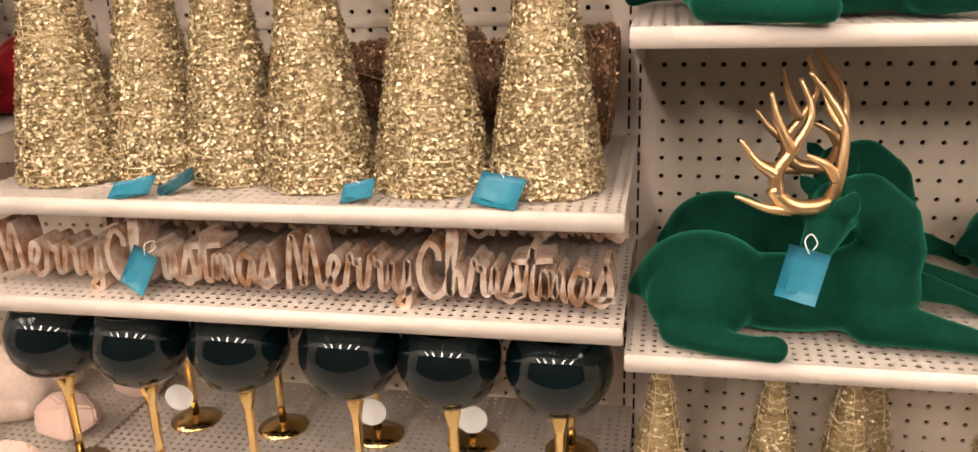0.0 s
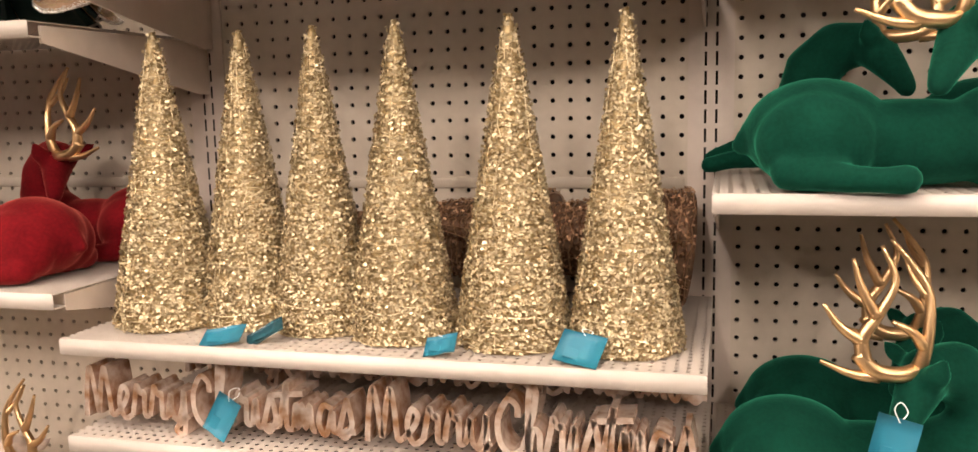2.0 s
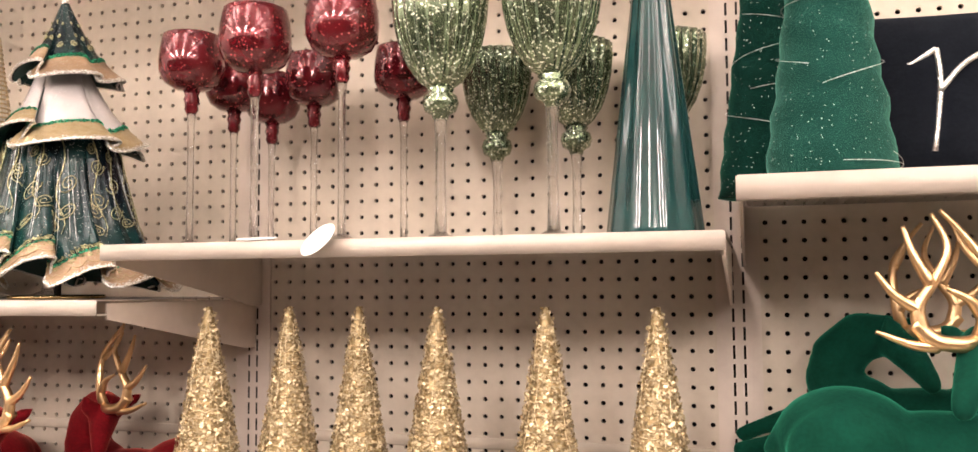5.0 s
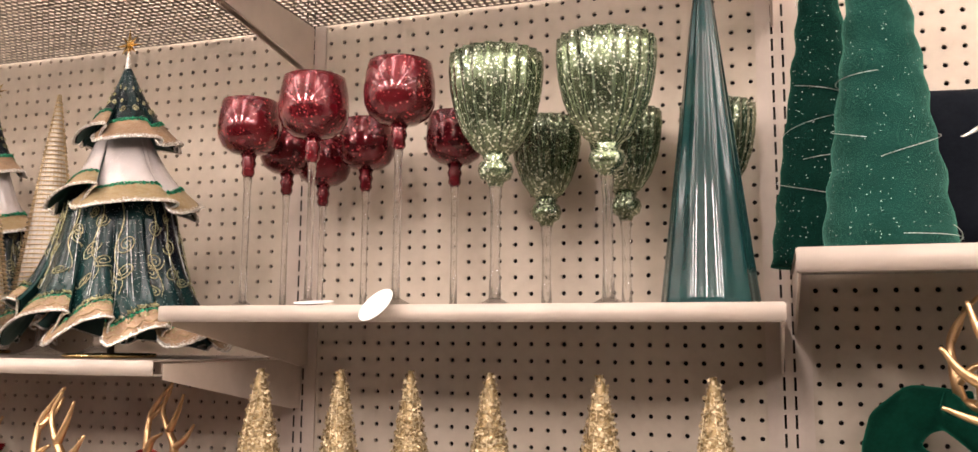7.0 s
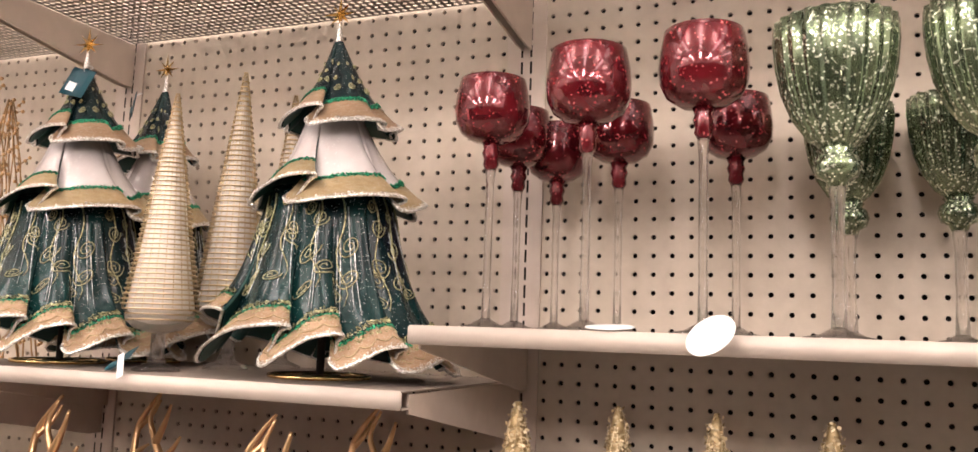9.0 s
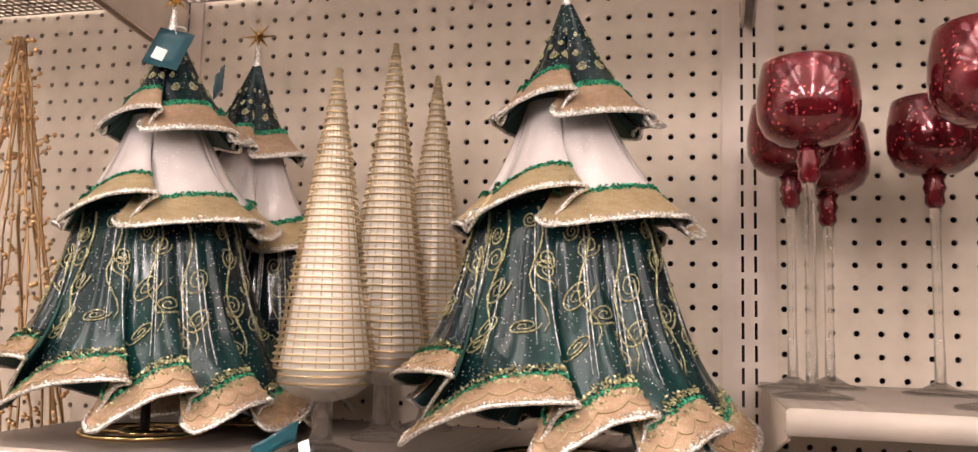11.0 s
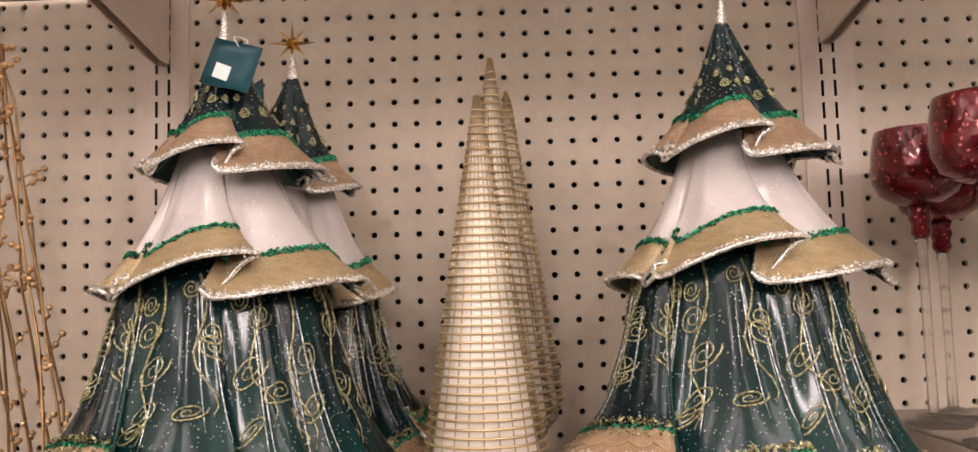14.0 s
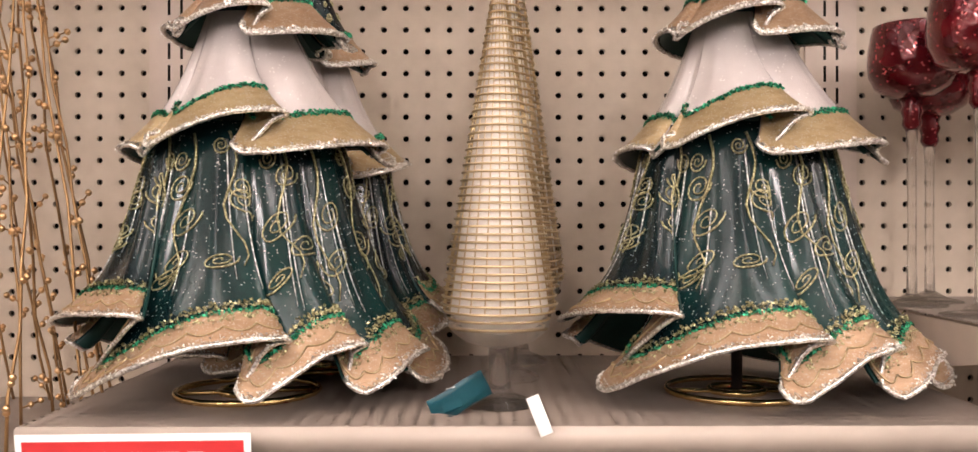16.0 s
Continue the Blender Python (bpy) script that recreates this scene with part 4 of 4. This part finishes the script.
def metal_tree():
    ob = thing("metal_tree", "ruffled three-tier metal tree in green and pearl", "tree figurine", "metal trees")
    TOP = tier_form(0.006, 0.434, 0.080, [(-62, 8, 0.314, 0.333), (-9, 74, 0.308, 0.316), (66, 140, 0.306, 0.320), (130, 212, 0.310, 0.324), (204, 292, 0.310, 0.320)])
    MID = tier_form(0.036, 0.335, 0.115, [(-52, 13, 0.214, 0.242), (-9, 78, 0.207, 0.220), (68, 145, 0.204, 0.226), (132, 215, 0.206, 0.232), (205, 300, 0.198, 0.216)])
    LOW = tier_form(0.078, 0.236, 0.163, [(-64, 10, 0.016, 0.064), (-4, 33, 0.018, 0.056), (28, 62, 0.018, 0.044), (57, 110, 0.016, 0.040), (100, 160, 0.010, 0.026), (150, 215, 0.010, 0.026), (205, 268, 0.020, 0.050), (252, 328, 0.062, 0.082)], 0.9)
    for name, tier, mat, band, s_band, rows in (("top_tier", TOP, ENAMEL_GREEN, BAND_COPPER, 0.73, 12), ("middle_tier", MID, ENAMEL_WHITE, BAND_GOLD, 0.75, 14), ("lower_tier", LOW, ENAMEL_GREEN, BAND_COPPER, 0.82, 24)):
        t = part(name, skin(tier, 0.0, 1.0, rows), mat, ob)
        part("lining", skin(tier, 0.3, 0.995, rows, -0.003), LINING, t, "dark teal lining")
        part("band", skin(tier, s_band, 0.985, 6, 0.0016), band, t, "embossed gilt band")
        part("edging", rim_bar(tier, 0.996, 0.0020, 0.0006, 400, 0.003), SILVER, t, "silver glitter edging")
        tagged(part("edge_glitter", grit(tier, 0.978, 0.018, 3600, 0.0009, 5), SILVER, t, "silver glitter grains", smooth=False), kind="stuff")
        tagged(part("trim", grit(tier, s_band, 0.011 if name == "lower_tier" else 0.017, 3400, 0.0012, 6), GREEN_GLITTER, t, "green glitter trim", smooth=False), kind="stuff")
        if name == "lower_tier":
            tagged(part("gilt_trim", grit(tier, s_band - 0.035, 0.022, 2400, 0.0013, 7), FILIGREE, t, "gold glitter trim", smooth=False), kind="stuff")
            tagged(part("gilt_edge", grit(tier, s_band + 0.035, 0.018, 1500, 0.0012, 8), FILIGREE, t, "gold glitter trim", smooth=False), kind="stuff")
            scal = []
            for k in range(72):
                th = 2 * math.pi * k / 72
                arc = [on_tier(tier, th + 0.087 * u / 6, 0.90 + 0.035 * math.sin(math.pi * u / 6), 0.0026) for u in range(7)]
                scal.append(tube(arc, 0.0008, seg=4))
            tagged(part("scallop_relief", join(*scal), BAND_GOLD, t), kind="stuff")
    q = random.Random(11)
    vines = []
    for k in range(16):
        th = 2 * math.pi * k / 16 + q.uniform(-0.1, 0.1)
        for s0, size in ((0.12, 0.008), (0.22, 0.011), (0.33, 0.013), (0.44, 0.012), (0.54, 0.009)):
            if q.random() < 0.85:
                vines.append(scroll(LOW, th + q.uniform(-0.10, 0.10), s0 + q.uniform(-0.04, 0.04), size, q.choice((-1, 1))))
        stem = [on_tier(LOW, th + 0.06 * math.sin(u * 0.9), 0.04 + 0.055 * u, 0.0014) for u in range(11)]
        vines.append(tube(stem, 0.0013, 0.0006, 4))
    for k in range(12):
        th = 2 * math.pi * k / 12
        for s0, size in ((0.62, 0.010), (0.50, 0.007), (0.34, 0.005)):
            vines.append(scroll(TOP, th + q.uniform(-0.2, 0.2), s0 - 0.06, size, q.choice((-1, 1))))
    tagged(part("filigree", join(*vines), FILIGREE, ob, "gold scroll decoration"), kind="stuff")
    # Thin silver bars paint narrow glossy highlights down the dark skirt.
    rays = []
    for k in range(46):
        th, a, b = q.uniform(0, 6.28), q.uniform(0.06, 0.3), q.uniform(0.5, 0.78)
        rays.append(tube([on_tier(LOW, th, a + (b - a) * u / 9, 0.0008) for u in range(10)], 0.0009, 0.0004, 4))
    tagged(part("streak_gleam", join(*rays), STREAK, ob, "silver streaks drawn as glossy highlights"), kind="stuff")
    part("finial", lathe([(0.006, 0.426), (0.0045, 0.440), (0.003, 0.454), (0.002, 0.462)], 16), SILVER, ob)
    v, f = [(0, -0.006, 0.472), (0, 0.006, 0.472)], []
    for k in range(16):
        a, r = math.pi * k / 8, (0.026 if k % 4 == 0 else 0.020) if k % 2 == 0 else 0.006
        v.append((r * math.sin(a), 0, 0.472 + r * math.cos(a)))
    for k in range(16):
        a, b = 2 + k, 2 + (k + 1) % 16
        f += [(0, a, b), (1, b, a)]
    part("star", (v, f), BRASS, ob, "gold glitter star", smooth=False)
    ring = []
    for rad in (0.062, 0.024):
        ring.append(moved(tube([Vector((rad * math.cos(u * math.pi / 16), rad * math.sin(u * math.pi / 16), 0)) for u in range(33)], 0.003, seg=6), pose(0, 0, 0.0032)))
    ring.append(box(-0.062, -0.004, 0.001, 0.062, 0.004, 0.004))
    part("base_ring", join(*ring), BRASS, ob, "gold wire base ring")
    part("pole", lathe([(0.005, 0.004), (0.005, 0.30)], 12), DARK, ob)
    return ob


tree = metal_tree()
tree.matrix_basis = pose(-0.178, -0.235, L1)
copy_thing(tree, pose(-0.615, -0.235, L1, 0, 0, 12))
back_tree = copy_thing(tree, pose(-0.588, -0.10, L1 + 0.0, 0, 0, 180))
back_tree.scale = (0.97, 0.72, 1.0)
tag(0.040, 0.046, TAG_DARK, "dark teal hang tag on metal tree top", pose(-0.600, -0.262, L1 + 0.405, -14, 18, 20))
tag(0.030, 0.034, TAG_DARK, "dark teal hang tag on metal tree behind", pose(-0.618, -0.135, L1 + 0.405, -10, -10, -20))
tag(0.050, 0.030, TAG_DARK, "dark teal hang tag lying by glass foot", pose(-0.425, -0.315, L1 + 0.012, -60, -20, 10))

# ---- things: wire cones on glass feet ----


def wire_cone(lift, label):
    """A tall cone of stacked wire rings and ribs on a clear glass foot."""
    ob = thing("wire_cone", label, "cone tree", "wire cones")
    z0, h, r = 0.060 + lift, 0.306, 0.047
    prof = [(0.012, z0), (0.030, z0 + 0.004), (r - 0.005, z0 + 0.020)] + [((r - 0.006) * (1 - t) + 0.0012 * t, z0 + 0.020 + (h - 0.02) * t) for t in (0.25, 0.5, 0.75, 1.0)]
    part("core", lathe(prof, 32), BEADED, ob, "champagne core coloured near white for its reflections")
    rings, ribs = [], []
    for k in range(46):
        z = z0 + 0.006 + k * (h - 0.012) / 46
        t = max(0.0, (z - z0 - 0.020) / (h - 0.02))
        rr = (r * (1 - t) + 0.0025) if z > z0 + 0.02 else 0.034 + (r - 0.034) * (z - z0) / 0.02
        pts = [Vector((rr * math.cos(2 * math.pi * i / 24), rr * math.sin(2 * math.pi * i / 24), z)) for i in range(25)]
        rings.append(tube(pts, 0.0011, seg=4))
    for k in range(24):
        a = 2 * math.pi * k / 24
        ribs.append(tube([Vector((r * math.cos(a), r * math.sin(a), z0 + 0.02)), Vector((0.0025 * math.cos(a), 0.0025 * math.sin(a), z0 + h))], 0.0005, 0.0004, 4))
    tagged(part("ring_winding", join(*rings), WIRE, ob), kind="stuff")
    tagged(part("rib_cage", join(*ribs), WIRE, ob), kind="stuff")
    part("bowl", lathe([(0.010, z0 - 0.012), (0.030, z0 - 0.006), (0.042, z0 + 0.004), (0.044, z0 + 0.016)], 32), CLEAR, ob, "clear glass cup")
    part("stem", lathe([(0.030, 0), (0.030, 0.003), (0.012, 0.010), (0.009, 0.02), (0.009, z0 - 0.012)], 32), CLEAR, ob, "clear glass foot")
    return ob


w = wire_cone(0.0, "champagne wire cone tree on clear glass foot")
w.matrix_basis = pose(-0.392, -0.285, L1)
for x, y, k in ((-0.382, -0.160, 1.18), (-0.366, -0.055, 1.16)):
    c = copy_thing(w, pose(x, y, L1))
    c.scale = (1.05, 1.05, k)
part_strip = thing("paper_label", "narrow white paper label leaning on shelf edge", "label")
part("strip", bevel_box(-0.005, -0.0006, -0.015, 0.005, 0.0006, 0.015, 0.0004, 1), PAPER, part_strip)
part_strip.matrix_basis = pose(-0.364, -0.374, L1 + 0.010, -20, -22, 0)

# ---- things: gold twig cones ----


def twig_cone(m, seed):
    q = random.Random(seed)
    ob = thing("twig_cone", "gold beaded twig cone tree on shelf", "cone tree", "twig cones")
    rods, beads = [], []
    h, r = 0.49, 0.082
    for k in range(11):
        a = 2 * math.pi * k / 11 + q.uniform(-0.1, 0.1)
        pts = []
        for s in range(10):
            t = s / 9
            rr = r * (1 - t) + 0.004
            pts.append(Vector((rr * math.cos(a + 0.5 * t) + q.uniform(-.003, .003), rr * math.sin(a + 0.5 * t) + q.uniform(-.003, .003), h * t)))
        rods.append(tube(pts, 0.0016, 0.0011, 5))
        for s in range(9):
            p = pts[s].lerp(pts[s + 1], q.random())
            d = Vector((q.uniform(-1, 1), q.uniform(-1, 1), q.uniform(0.2, 1.2))).normalized() * q.uniform(0.008, 0.024)
            rods.append(tube([p, p + d], 0.0009, 0.0006, 4))
            for e in (p + d, p + d * 0.5):
                beads.append(moved(lathe([(0.0008, -0.0032), (0.0028, -0.0016), (0.0032, 0), (0.0028, 0.0016), (0.0008, 0.0032)], 8), Matrix.Translation(e)))
    tagged(part("twig_cage", join(*rods), TWIG, ob), kind="stuff")
    tagged(part("bead_cover", join(*beads), ANTLER, ob), kind="stuff")
    ob.matrix_basis = m


twig_cone(pose(-0.826, -0.225, K1), 1)
twig_cone(pose(-0.930, -0.105, K1), 2)
twig_cone(pose(-1.03, -0.26, K1), 3)

# ---- things: price sign ----


def price_sign():
    ob = thing("price_sign", "red sale sign card with white border on shelf front", "sign")
    part("card", bevel_box(-0.083, 0, -0.11, 0.083, 0.0012, 0, 0.0004, 1), PAPER, ob, "white card border")
    part("red_field", bevel_box(-0.078, -0.001, -0.105, 0.078, -0.0002, -0.005, 0.0003, 1), SIGN_RED, ob, "red printed field", smooth=False)
    for i, w in enumerate((0.014, 0.012, 0.010, 0.016, 0.012)):
        x = -0.046 + i * 0.021
        part("print_bar", bevel_box(x, -0.0022, -0.040, x + w, -0.0012, -0.013, 0.0003, 1), PAPER, ob, "white print", smooth=False)
    ob.matrix_basis = pose(-0.655, -0.392, L1 + 0.001, 8, 0, 2)


price_sign()
